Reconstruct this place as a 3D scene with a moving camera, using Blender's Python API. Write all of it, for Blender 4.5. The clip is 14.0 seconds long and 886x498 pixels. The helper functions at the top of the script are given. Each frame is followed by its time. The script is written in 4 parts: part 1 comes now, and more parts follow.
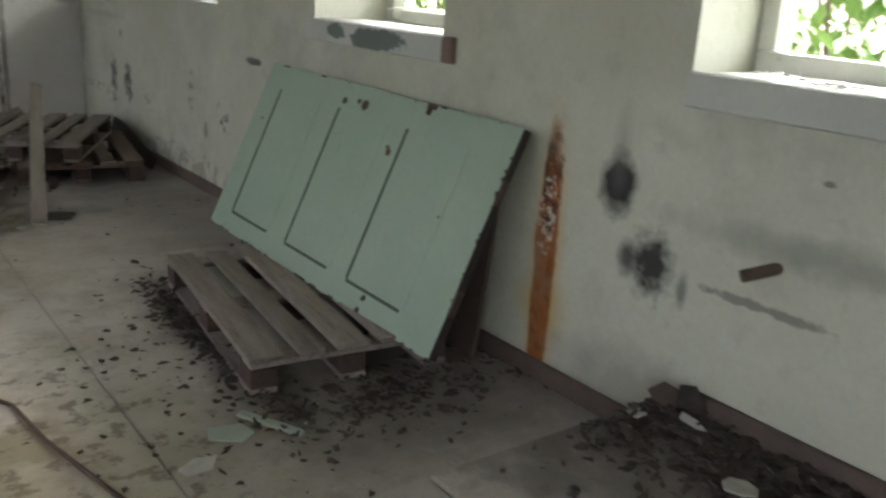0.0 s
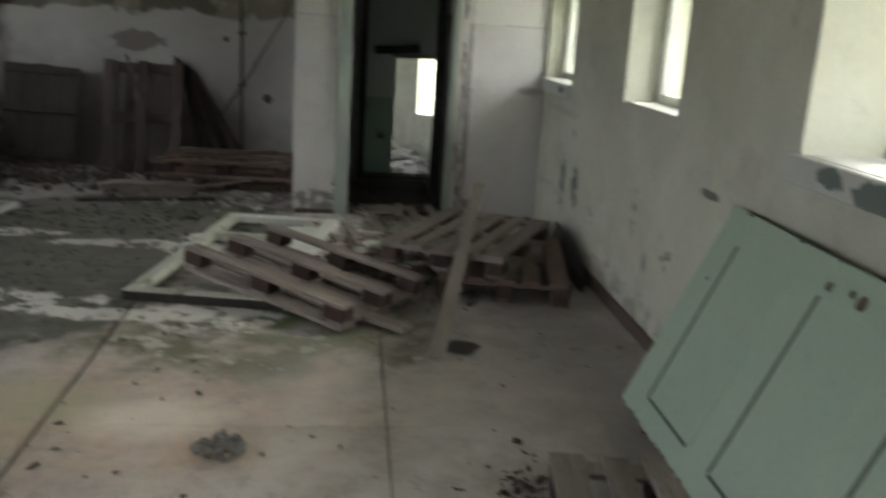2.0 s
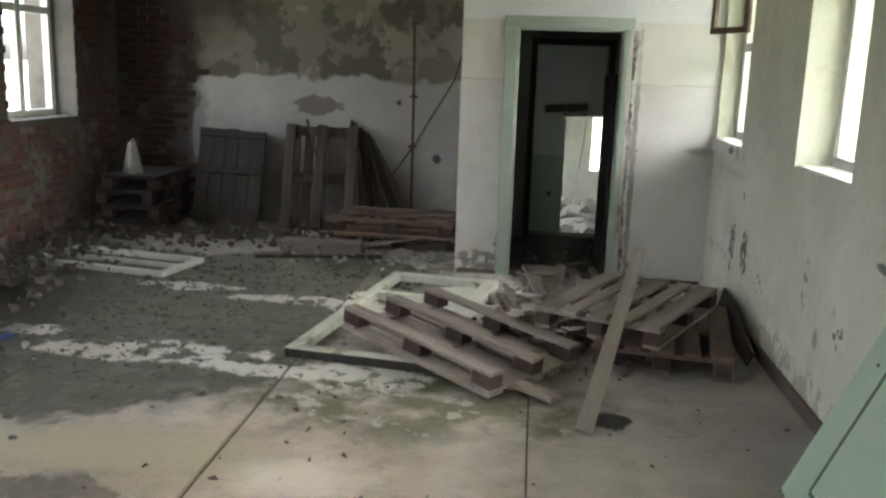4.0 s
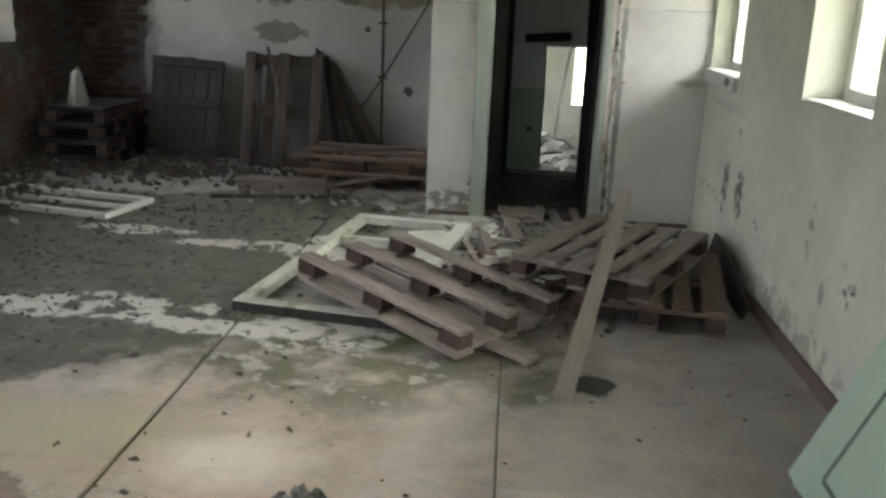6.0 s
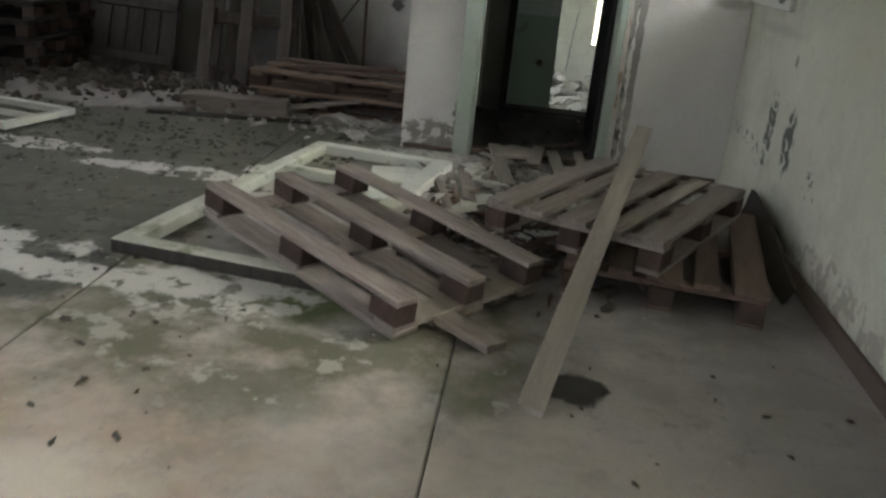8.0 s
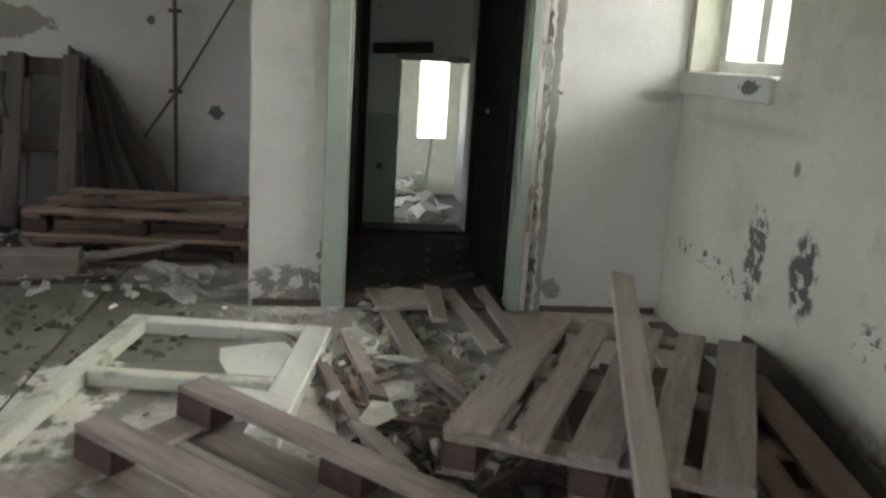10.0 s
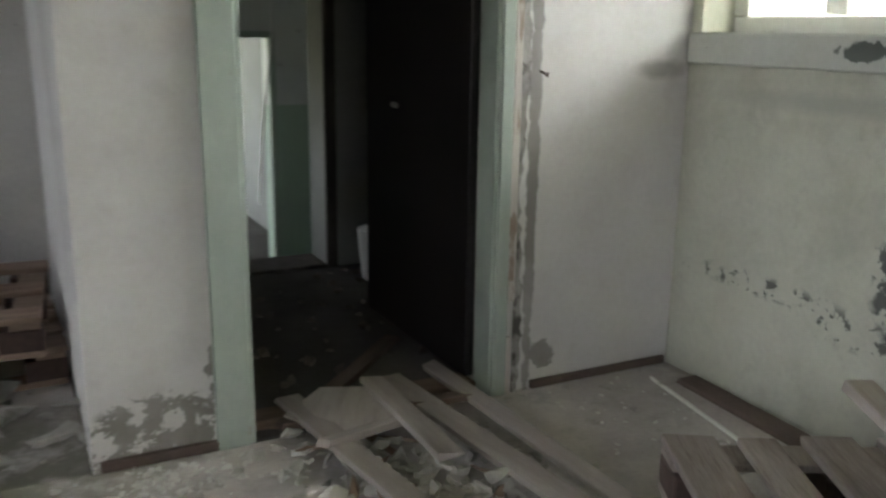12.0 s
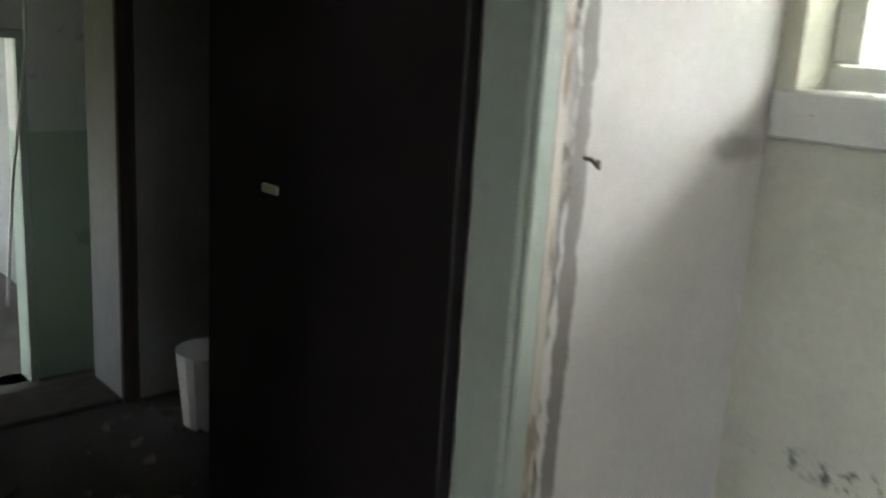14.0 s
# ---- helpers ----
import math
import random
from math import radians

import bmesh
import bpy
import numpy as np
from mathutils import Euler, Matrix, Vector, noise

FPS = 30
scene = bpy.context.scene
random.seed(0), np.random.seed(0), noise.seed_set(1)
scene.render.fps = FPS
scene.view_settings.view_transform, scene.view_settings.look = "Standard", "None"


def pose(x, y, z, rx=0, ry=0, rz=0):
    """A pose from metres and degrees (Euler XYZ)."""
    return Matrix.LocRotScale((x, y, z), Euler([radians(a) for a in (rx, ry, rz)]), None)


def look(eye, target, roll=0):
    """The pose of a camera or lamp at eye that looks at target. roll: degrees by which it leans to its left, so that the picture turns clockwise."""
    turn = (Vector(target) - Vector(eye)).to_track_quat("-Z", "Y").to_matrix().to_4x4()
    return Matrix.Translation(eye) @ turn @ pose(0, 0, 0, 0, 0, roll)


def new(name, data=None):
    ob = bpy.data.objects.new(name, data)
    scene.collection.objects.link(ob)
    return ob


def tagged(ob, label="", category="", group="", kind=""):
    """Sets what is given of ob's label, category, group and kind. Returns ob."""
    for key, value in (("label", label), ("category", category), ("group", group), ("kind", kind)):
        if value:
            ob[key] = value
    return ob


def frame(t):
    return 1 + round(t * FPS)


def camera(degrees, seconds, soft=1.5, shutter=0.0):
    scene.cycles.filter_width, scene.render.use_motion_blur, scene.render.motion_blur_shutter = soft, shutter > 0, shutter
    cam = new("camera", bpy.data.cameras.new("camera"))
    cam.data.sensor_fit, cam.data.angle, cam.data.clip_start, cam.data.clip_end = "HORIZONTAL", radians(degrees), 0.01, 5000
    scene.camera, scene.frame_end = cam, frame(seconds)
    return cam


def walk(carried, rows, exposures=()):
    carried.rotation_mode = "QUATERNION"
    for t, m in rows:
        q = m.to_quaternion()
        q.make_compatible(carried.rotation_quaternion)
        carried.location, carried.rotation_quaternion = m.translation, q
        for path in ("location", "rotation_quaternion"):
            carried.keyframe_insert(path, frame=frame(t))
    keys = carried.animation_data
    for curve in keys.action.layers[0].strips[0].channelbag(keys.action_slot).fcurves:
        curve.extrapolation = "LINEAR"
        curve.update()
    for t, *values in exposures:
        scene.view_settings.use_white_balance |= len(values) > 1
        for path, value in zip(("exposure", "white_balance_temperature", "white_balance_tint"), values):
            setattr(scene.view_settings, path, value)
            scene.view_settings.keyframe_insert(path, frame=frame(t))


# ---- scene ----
cam = camera(54.0, 14.0, soft=2.4, shutter=0.5)
EXPOSURE = 4.7
AUTO = [(0, -0.55), (1.5, -0.6), (2, -0.66), (2.5, -0.42), (3.2, -0.1), (5.3, 0.15), (6, 0.05), (6.5, 0), (7.5, -0.3), (8.5, -0.05), (9, 0.2), (11.5, 0.1), (12, 0.1), (12.5, 0.35), (13, 0.42), (14, 0.36)]
PATH = [
    (0, (0.397, 0.554, 1.454), (1.562, 2.071, 0.87), 3.6),
    (0.5, (0.547, 0.773, 1.441), (1.578, 2.387, 0.864), 5.1),
    (1, (0.74, 1.163, 1.537), (1.67, 2.853, 1.01), 6.2),
    (1.5, (0.817, 1.387, 1.551), (1.527, 3.176, 1.006), 5.8),
    (2, (0.985, 1.635, 1.621), (1.205, 3.559, 1.123), 3.5),
    (2.5, (0.959, 1.645, 1.704), (0.984, 3.605, 1.307), 1.3),
    (3, (1.057, 1.637, 1.731), (0.872, 3.601, 1.401), -0.5),
    (5.5, (1.145, 2.009, 1.636), (1.022, 3.931, 1.094), 4.4),
    (6, (1.153, 2.211, 1.631), (1.015, 4.131, 1.087), 2.4),
    (6.5, (1.227, 2.438, 1.378), (0.686, 4.304, 0.902), 0.8),
    (7, (1.418, 2.772, 1.269), (1.016, 4.596, 0.554), 4.2),
    (7.5, (1.373, 3.048, 1.256), (1.072, 4.897, 0.554), 5.7),
    (8, (1.328, 3.339, 1.304), (1.174, 5.22, 0.643), 5.7),
    (8.5, (1.302, 3.737, 1.306), (1.057, 5.616, 0.668), 3.3),
    (9, (1.175, 4.069, 1.31), (1.115, 5.99, 0.758), 4.5),
    (11.5, (0.477, 6.131, 1.18), (1.113, 7.984, 0.776), 0.1),
    (12, (0.372, 6.545, 1.241), (1.251, 8.274, 0.754), 0.8),
    (12.5, (0.303, 6.918, 1.273), (1.466, 8.441, 0.701), 0.8),
    (13, (0.372, 7.267, 1.263), (1.655, 8.698, 0.709), 1.8),
    (13.5, (0.56, 7.595, 1.313), (1.853, 9.028, 0.789), 1.9),
    (14, (0.754, 8.028, 1.299), (2.068, 9.463, 0.837), 3.7),
]
walk(cam, [(t, look(eye, target, roll)) for t, eye, target, roll in PATH], exposures=[(t, EXPOSURE + stops) for t, stops in AUTO])

# ---- world and sun ----
SUN_AZ, SUN_EL = radians(70), radians(48)
world = bpy.data.worlds.new("sky")
scene.world = world
world.use_nodes = True
wn = world.node_tree.nodes
sky = wn.new("ShaderNodeTexSky")
sky.sky_type, sky.sun_disc = "NISHITA", False
sky.sun_elevation, sky.sun_rotation = SUN_EL, SUN_AZ
sky.air_density, sky.dust_density, sky.ozone_density = 1.0, 6.0, 1.0
soft_sky = wn.new("ShaderNodeHueSaturation")
soft_sky.inputs["Saturation"].default_value = 0.25
world.node_tree.links.new(sky.outputs[0], soft_sky.inputs["Color"])
world.node_tree.links.new(soft_sky.outputs[0], wn["Background"].inputs["Color"])
wn["Background"].inputs["Strength"].default_value = 0.15
sun_data = bpy.data.lights.new("sun", "SUN")
sun_data.energy, sun_data.angle, sun_data.color = 1.0, radians(25), (1.0, 0.96, 0.9)
sun = new("sun", sun_data)
sun.matrix_world = look((0, 0, 20), (-20 * math.sin(SUN_AZ) / math.tan(SUN_EL), -20 * math.cos(SUN_AZ) / math.tan(SUN_EL), 0))


# ---- materials ----
class Mat:
    """A procedural material in the thing's own metres, with stains and painted shade laid over it one after another."""

    def __init__(self, name, dark, light, scale=3.0, rough=0.8, metal=0.0, bump=0.25, grain=60.0, stretch=(1, 1, 1), vary=0.0):
        self.m = bpy.data.materials.new(name)
        self.m.use_nodes = True
        self.n, self.l = self.m.node_tree.nodes, self.m.node_tree.links
        self.p = self.n["Principled BSDF"]
        self.p.inputs["Roughness"].default_value, self.p.inputs["Metallic"].default_value = rough, metal
        co = self.n.new("ShaderNodeTexCoord").outputs["Object"]
        self.pos = co
        if vary:
            info = self.n.new("ShaderNodeObjectInfo")
            shift = self.n.new("ShaderNodeVectorMath")
            shift.operation = "MULTIPLY_ADD"
            self.l.new(info.outputs["Random"], shift.inputs[0])
            shift.inputs[1].default_value = (37, 51, 23)
            self.l.new(co, shift.inputs[2])
            co = shift.outputs[0]
        st = self.n.new("ShaderNodeVectorMath")
        st.operation = "MULTIPLY"
        st.inputs[1].default_value = stretch
        self.l.new(co, st.inputs[0])
        self.co = st.outputs[0]
        big = self.noise(scale, 5)
        fine = self.noise(grain, 4)
        mixf = self.math("MULTIPLY_ADD", fine, 0.35, self.math("MULTIPLY", big, 0.75))
        ramp = self.n.new("ShaderNodeMapRange")
        ramp.inputs["From Min"].default_value, ramp.inputs["From Max"].default_value = 0.32, 0.78
        self.l.new(mixf, ramp.inputs["Value"])
        self.col = self.mix(ramp.outputs[0], dark, light)
        if vary:
            hsv = self.n.new("ShaderNodeHueSaturation")
            val = self.math("MULTIPLY_ADD", info.outputs["Random"], vary, 1 - vary / 2)
            self.l.new(val, hsv.inputs["Value"])
            self.l.new(self.col, hsv.inputs["Color"])
            self.col = hsv.outputs[0]
        self.height = self.math("MULTIPLY_ADD", fine, 0.4, big)
        self.bump = bump

    def noise(self, scale, detail=4, rough=0.6):
        t = self.n.new("ShaderNodeTexNoise")
        t.inputs["Scale"].default_value, t.inputs["Detail"].default_value, t.inputs["Roughness"].default_value = scale, detail, rough
        self.l.new(self.co, t.inputs["Vector"])
        return t.outputs[0]

    def put(self, v, socket):
        if isinstance(v, (int, float)):
            socket.default_value = v
        elif isinstance(v, tuple):
            socket.default_value = (*v, 1)
        else:
            self.l.new(v, socket)

    def math(self, op, *args):
        x = self.n.new("ShaderNodeMath")
        x.operation = op
        for a, s in zip(args, x.inputs):
            self.put(a, s)
        return x.outputs[0]

    def mix(self, f, a, b):
        x = self.n.new("ShaderNodeMix")
        x.data_type = "RGBA"
        self.put(f, x.inputs[0]), self.put(a, x.inputs[6]), self.put(b, x.inputs[7])
        return x.outputs[2]

    def step(self, v, lo, hi):
        r = self.n.new("ShaderNodeMapRange")
        r.inputs["From Min"].default_value, r.inputs["From Max"].default_value = lo, hi
        self.put(v, r.inputs["Value"])
        return r.outputs[0]

    def spot(self, c, r, wobble=0.6, scale=9.0, edge=0.15):
        """1 inside an uneven blot of half-widths r about c, 0 outside."""
        d = self.n.new("ShaderNodeVectorMath")
        d.operation = "SUBTRACT"
        self.l.new(self.pos, d.inputs[0])
        d.inputs[1].default_value = c
        q = self.n.new("ShaderNodeVectorMath")
        q.operation = "DIVIDE"
        self.l.new(d.outputs[0], q.inputs[0])
        q.inputs[1].default_value = r
        ln = self.n.new("ShaderNodeVectorMath")
        ln.operation = "LENGTH"
        self.l.new(q.outputs[0], ln.inputs[0])
        w = self.math("MULTIPLY_ADD", self.noise(scale, 5, 0.65), wobble * 2, -wobble)
        return self.step(self.math("ADD", ln.outputs["Value"], w), 1.0 + edge, 1.0 - edge)

    def blots(self, scale, lo, hi, stretch=None):
        return self.step(self.noise(scale, 6, 0.65), lo, hi)

    def over(self, mask, color, amount=1.0, sink=0.0):
        self.col = self.mix(self.math("MULTIPLY", mask, amount), self.col, color)
        if sink:
            self.height = self.math("MULTIPLY_ADD", mask, -sink, self.height)
        return self

    def done(self, distance=0.01):
        self.put(self.col, self.p.inputs["Base Color"])
        b = self.n.new("ShaderNodeBump")
        b.inputs["Strength"].default_value, b.inputs["Distance"].default_value = self.bump, distance
        self.l.new(self.height, b.inputs["Height"])
        self.l.new(b.outputs[0], self.p.inputs["Normal"])
        return self.m


BARE = (0.1, 0.103, 0.097)

# the whitewashed wall with the windows
w = Mat("aged_whitewash", (0.47, 0.475, 0.4), (0.64, 0.64, 0.545), 1.6, 0.85, bump=0.12, grain=45)
w.over(w.blots(2.5, 0.55, 0.72), (0.4, 0.4, 0.33), 0.65)
w.over(w.blots(0.9, 0.48, 0.65), (0.52, 0.52, 0.41), 0.6)
w.over(w.blots(8, 0.6, 0.7), (0.42, 0.41, 0.35), 0.5)
w.over(w.math("MULTIPLY", w.blots(13, 0.46, 0.49), w.spot((2.62, 7.7, 0.54), (0.3, 0.09, 0.15), 0.6, 12, 0.15)), BARE, 1, 0.4)
w.over(w.spot((2.62, 5.35, 0.95), (0.3, 0.1, 0.022), 0.9, 22, 0.1), BARE, 0.9, 0.4)
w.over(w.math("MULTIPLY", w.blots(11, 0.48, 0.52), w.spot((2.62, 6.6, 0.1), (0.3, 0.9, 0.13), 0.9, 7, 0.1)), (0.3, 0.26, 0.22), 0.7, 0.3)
# wall foot darker behind the pallets
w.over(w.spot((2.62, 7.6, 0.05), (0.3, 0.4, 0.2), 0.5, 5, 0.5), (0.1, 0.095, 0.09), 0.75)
# rust run below the pipe stub, with soot beside it
w.over(w.spot((2.62, 2.795, 0.45), (0.2, 0.085, 0.56), 0.25, 9, 0.25), (0.55, 0.36, 0.1), 0.5)
w.over(w.spot((2.62, 2.795, 0.3), (0.2, 0.13, 0.1), 0.4, 12, 0.4), (0.5, 0.36, 0.12), 0.5)
w.over(w.spot((2.62, 2.8, 0.42), (0.2, 0.058, 0.6), 0.35, 9, 0.12), (0.3, 0.1, 0.02), 1)
w.over(w.math("MULTIPLY", w.blots(16, 0.42, 0.52), w.spot((2.62, 2.795, 0.78), (0.2, 0.05, 0.2), 0.4, 20, 0.1)), (0.08, 0.03, 0.015), 0.9)
w.over(w.math("MULTIPLY", w.blots(20, 0.5, 0.6), w.spot((2.62, 2.8, 0.3), (0.2, 0.05, 0.4), 0.4, 20, 0.2)), (0.16, 0.05, 0.012), 0.7)
w.over(w.math("MULTIPLY", w.blots(34, 0.5, 0.54), w.spot((2.62, 2.81, 0.66), (0.2, 0.045, 0.16), 0.5, 18, 0.1)), (0.55, 0.52, 0.45), 0.9)
w.over(w.spot((2.62, 2.64, 0.02), (0.2, 0.16, 0.05), 0.6, 14, 0.2), (0.45, 0.32, 0.1), 0.7)
w.over(w.spot((2.62, 2.485, 0.84), (0.2, 0.075, 0.1), 0.6, 12, 0.35), (0.015, 0.015, 0.015), 0.97)
w.over(w.spot((2.62, 2.485, 0.96), (0.2, 0.03, 0.12), 0.5, 9, 0.7), (0.2, 0.2, 0.19), 0.35)
w.over(w.spot((2.62, 2.31, 0.61), (0.2, 0.08, 0.09), 0.9, 20, 0.5), (0.02, 0.02, 0.02), 0.95)
w.over(w.spot((2.62, 2.41, 0.61), (0.2, 0.035, 0.05), 0.4, 14, 0.6), (0.05, 0.05, 0.045), 0.85)
w.over(w.spot((2.62, 2.17, 0.56), (0.2, 0.02, 0.05), 0.5, 14, 0.5), (0.1, 0.1, 0.09), 0.7)
w.over(w.spot((2.62, 1.55, 0.79), (0.2, 0.5, 0.045), 1.2, 6, 0.6), (0.2, 0.21, 0.18), 0.6)
w.over(w.spot((2.62, 1.9, 0.6), (0.2, 0.17, 0.014), 1.4, 14, 0.3), (0.15, 0.13, 0.12), 0.7)
w.over(w.spot((2.62, 2.3, 0.12), (0.2, 0.35, 0.16), 0.8, 6, 0.4), (0.25, 0.23, 0.2), 0.6)
w.over(w.blots(38, 0.74, 0.77), (0.12, 0.11, 0.1), 0.8)
speck = w.blots(19, 0.555, 0.575)
for c, r in (((2.6, 7.25, 0.42), (0.3, 0.12, 0.07)), ((2.6, 8.6, 0.42), (0.3, 0.32, 0.035)), ((2.6, 8.2, 0.37), (0.3, 0.2, 0.05)), ((2.6, 5.8, 0.55), (0.3, 0.12, 0.1)), ((2.6, 6.35, 0.66), (0.3, 0.05, 0.13))):
    w.over(w.math("MULTIPLY", speck, w.spot(c, r, 0.2, 6, 0.3)), (0.08, 0.08, 0.075), 0.9, 0.4)
w.over(w.math("MULTIPLY", w.blots(15, 0.47, 0.5), w.spot((2.6, 8.07, 0.56), (0.3, 0.09, 0.17), 0.6, 12, 0.15)), BARE, 0.95, 0.4)
w.over(w.spot((2.6, 8.3, 1.04), (0.3, 0.4, 0.03), 0.5, 5, 0.5), (0.38, 0.38, 0.34), 0.6)
# worn streaks and scuffs
for c, r in (((2.6, 4.9, 0.7), (0.3, 0.02, 0.07)), ((2.6, 5.2, 0.55), (0.3, 0.06, 0.04)), ((2.6, 6.1, 0.42), (0.3, 0.03, 0.06)), ((2.6, 7.85, 0.92), (0.3, 0.02, 0.03)), ((2.6, 1.75, 1.0), (0.3, 0.02, 0.008))):
    w.over(w.spot(c, r, 1.0, 18, 0.3), (0.13, 0.125, 0.11), 0.75)
w.over(w.math("MULTIPLY", w.blots(1.1, 0.46, 0.6), w.blots(6, 0.45, 0.6)), (0.36, 0.365, 0.29), 0.35)
WHITEWASH = w.done()

w = Mat("pale_plaster", (0.56, 0.54, 0.52), (0.68, 0.67, 0.65), 1.2, 0.85, bump=0.08, grain=40)
w.over(w.math("MULTIPLY", w.blots(12, 0.45, 0.48), w.spot((0.7, 9.0, 0.08), (0.22, 0.3, 0.13), 0.9, 12, 0.06)), (0.22, 0.21, 0.185), 1, 0.5)
w.over(w.spot((0.9, 9.0, 0.25), (0.06, 0.3, 0.09), 1.2, 20, 0.04), (0.22, 0.21, 0.185), 1, 0.5)
w.over(w.spot((2.02, 9.0, 0.12), (0.05, 0.3, 0.05), 1.0, 22, 0.06), (0.24, 0.23, 0.21), 1, 0.4)
w.over(w.spot((1.955, 9.0, 1.0), (0.022, 0.3, 1.3), 1.1, 13, 0.1), (0.2, 0.19, 0.17), 0.9, 0.5)
w.over(w.spot((2.47, 9.0, 1.12), (0.1, 0.3, 0.03), 0.7, 12, 0.4), (0.2, 0.19, 0.18), 0.6)
w.over(w.blots(1.3, 0.48, 0.68), (0.47, 0.445, 0.425), 0.6)
w.over(w.blots(5, 0.6, 0.72), (0.45, 0.43, 0.4), 0.5)
w.over(w.blots(30, 0.74, 0.77), (0.14, 0.13, 0.12), 0.7)
sep = w.n.new("ShaderNodeSeparateXYZ")
w.l.new(w.pos, sep.inputs[0])
zed = w.math("MULTIPLY_ADD", w.noise(2.0, 4), 0.03, sep.outputs["Z"])
w.over(w.step(zed, 2.135, 2.15), (0.74, 0.77, 0.77), 0.75)
w.over(w.math("MULTIPLY", w.step(zed, 1.66, 1.67), w.step(zed, 2.15, 2.135)), (0.68, 0.67, 0.6), 0.45)
w.over(w.math("MULTIPLY", w.step(zed, 1.652, 1.658), w.math("MULTIPLY", w.step(zed, 1.67, 1.664), w.blots(3, 0.42, 0.5))), (0.4, 0.39, 0.36), 0.7)
PLASTER = w.done()

# the recess: limewash below, bare cement render above, shade painted into corner and foot
w = Mat("ruined_plaster", (0.38, 0.37, 0.355), (0.51, 0.5, 0.48), 1.5, 0.9, bump=0.2, grain=40)
sep = w.n.new("ShaderNodeSeparateXYZ")
w.l.new(w.pos, sep.inputs[0])
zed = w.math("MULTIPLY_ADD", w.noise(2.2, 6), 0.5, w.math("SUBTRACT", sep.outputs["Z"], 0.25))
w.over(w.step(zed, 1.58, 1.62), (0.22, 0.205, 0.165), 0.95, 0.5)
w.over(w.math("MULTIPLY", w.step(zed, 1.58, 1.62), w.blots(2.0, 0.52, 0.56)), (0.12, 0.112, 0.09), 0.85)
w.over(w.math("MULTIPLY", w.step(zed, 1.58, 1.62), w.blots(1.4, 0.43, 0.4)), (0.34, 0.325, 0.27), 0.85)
w.over(w.spot((-1.18, 10.9, 1.28), (0.24, 0.4, 0.1), 1.1, 6, 0.06), (0.22, 0.2, 0.17), 0.9, 0.4)
w.over(w.spot((0.12, 10.9, 0.77), (0.05, 0.4, 0.045), 0.9, 24, 0.08), (0.06, 0.06, 0.06), 0.9)
w.over(w.spot((-0.3, 10.9, 1.35), (0.03, 0.4, 0.03), 0.9, 30, 0.08), (0.06, 0.06, 0.06), 0.9)
# darker high beside the corner and low behind the leaning planks
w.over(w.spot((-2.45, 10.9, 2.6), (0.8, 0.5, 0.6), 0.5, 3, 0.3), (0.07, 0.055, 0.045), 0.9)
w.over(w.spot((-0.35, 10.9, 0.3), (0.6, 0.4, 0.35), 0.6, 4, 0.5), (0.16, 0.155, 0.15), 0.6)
# corner shade painted on the wall between the dark bricks
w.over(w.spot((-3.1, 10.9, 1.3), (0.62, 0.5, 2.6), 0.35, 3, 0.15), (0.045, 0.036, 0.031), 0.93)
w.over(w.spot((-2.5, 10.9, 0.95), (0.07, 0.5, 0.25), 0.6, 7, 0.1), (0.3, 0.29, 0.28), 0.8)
# shade between panel and upright pallet, painted on the wall
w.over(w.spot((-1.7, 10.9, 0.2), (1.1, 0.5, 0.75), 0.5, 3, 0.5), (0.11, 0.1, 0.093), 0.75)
w.over(w.blots(24, 0.71, 0.74), (0.07, 0.065, 0.06), 0.8)
RUINED = w.done()

# concrete floor: moss, damp, bare white and rusty patches, painted light and shade
w = Mat("worn_concrete", (0.33, 0.298, 0.276), (0.55, 0.513, 0.485), 1.3, 0.75, bump=0.2, grain=55)
w.over(w.blots(7, 0.55, 0.72), (0.17, 0.155, 0.14), 0.55)
# warm pool of window light painted into the floor colour
w.over(w.spot((0.25, 4.95, 0), (1.35, 0.95, 1), 0.9, 2.2, 0.5), (0.57, 0.465, 0.375), 0.8)
w.over(w.spot((0.22, 4.95, 0), (0.3, 0.22, 1), 0.8, 5, 0.5), (0.68, 0.6, 0.49), 0.9)
w.over(w.spot((-0.9, 4.75, 0), (0.9, 0.6, 1), 0.7, 2.2, 0.3), (0.38, 0.34, 0.26), 0.8)
w.over(w.blots(2.1, 0.5, 0.62), (0.31, 0.283, 0.26), 0.6)
w.over(w.blots(4.5, 0.57, 0.66), (0.52, 0.495, 0.46), 0.55)
w.over(w.blots(12, 0.62, 0.68), (0.18, 0.165, 0.15), 0.5)
moss = w.spot((0.5, 6.1, 0), (1.0, 0.75, 1), 0.9, 2.6, 0.3)
w.over(w.math("MULTIPLY", moss, w.blots(3.5, 0.35, 0.55)), (0.135, 0.137, 0.085), 0.9)
w.over(w.math("MULTIPLY", moss, w.blots(4.2, 0.56, 0.6)), (0.5, 0.48, 0.42), 0.85)
w.over(w.spot((0.62, 6.25, 0), (0.2, 0.16, 1), 0.6, 5, 0.4), (0.1, 0.14, 0.04), 0.8)
damp = w.spot((-1.65, 7.1, 0), (1.6, 1.75, 1), 0.35, 1.9, 0.04)
w.over(damp, (0.09, 0.093, 0.07), 0.95)
w.over(w.spot((-0.95, 8.2, 0), (1.6, 1.2, 1), 0.5, 1.8, 0.06), (0.13, 0.13, 0.1), 0.9)
w.over(w.math("MULTIPLY", damp, w.blots(5.5, 0.5, 0.58)), (0.165, 0.165, 0.138), 0.75)
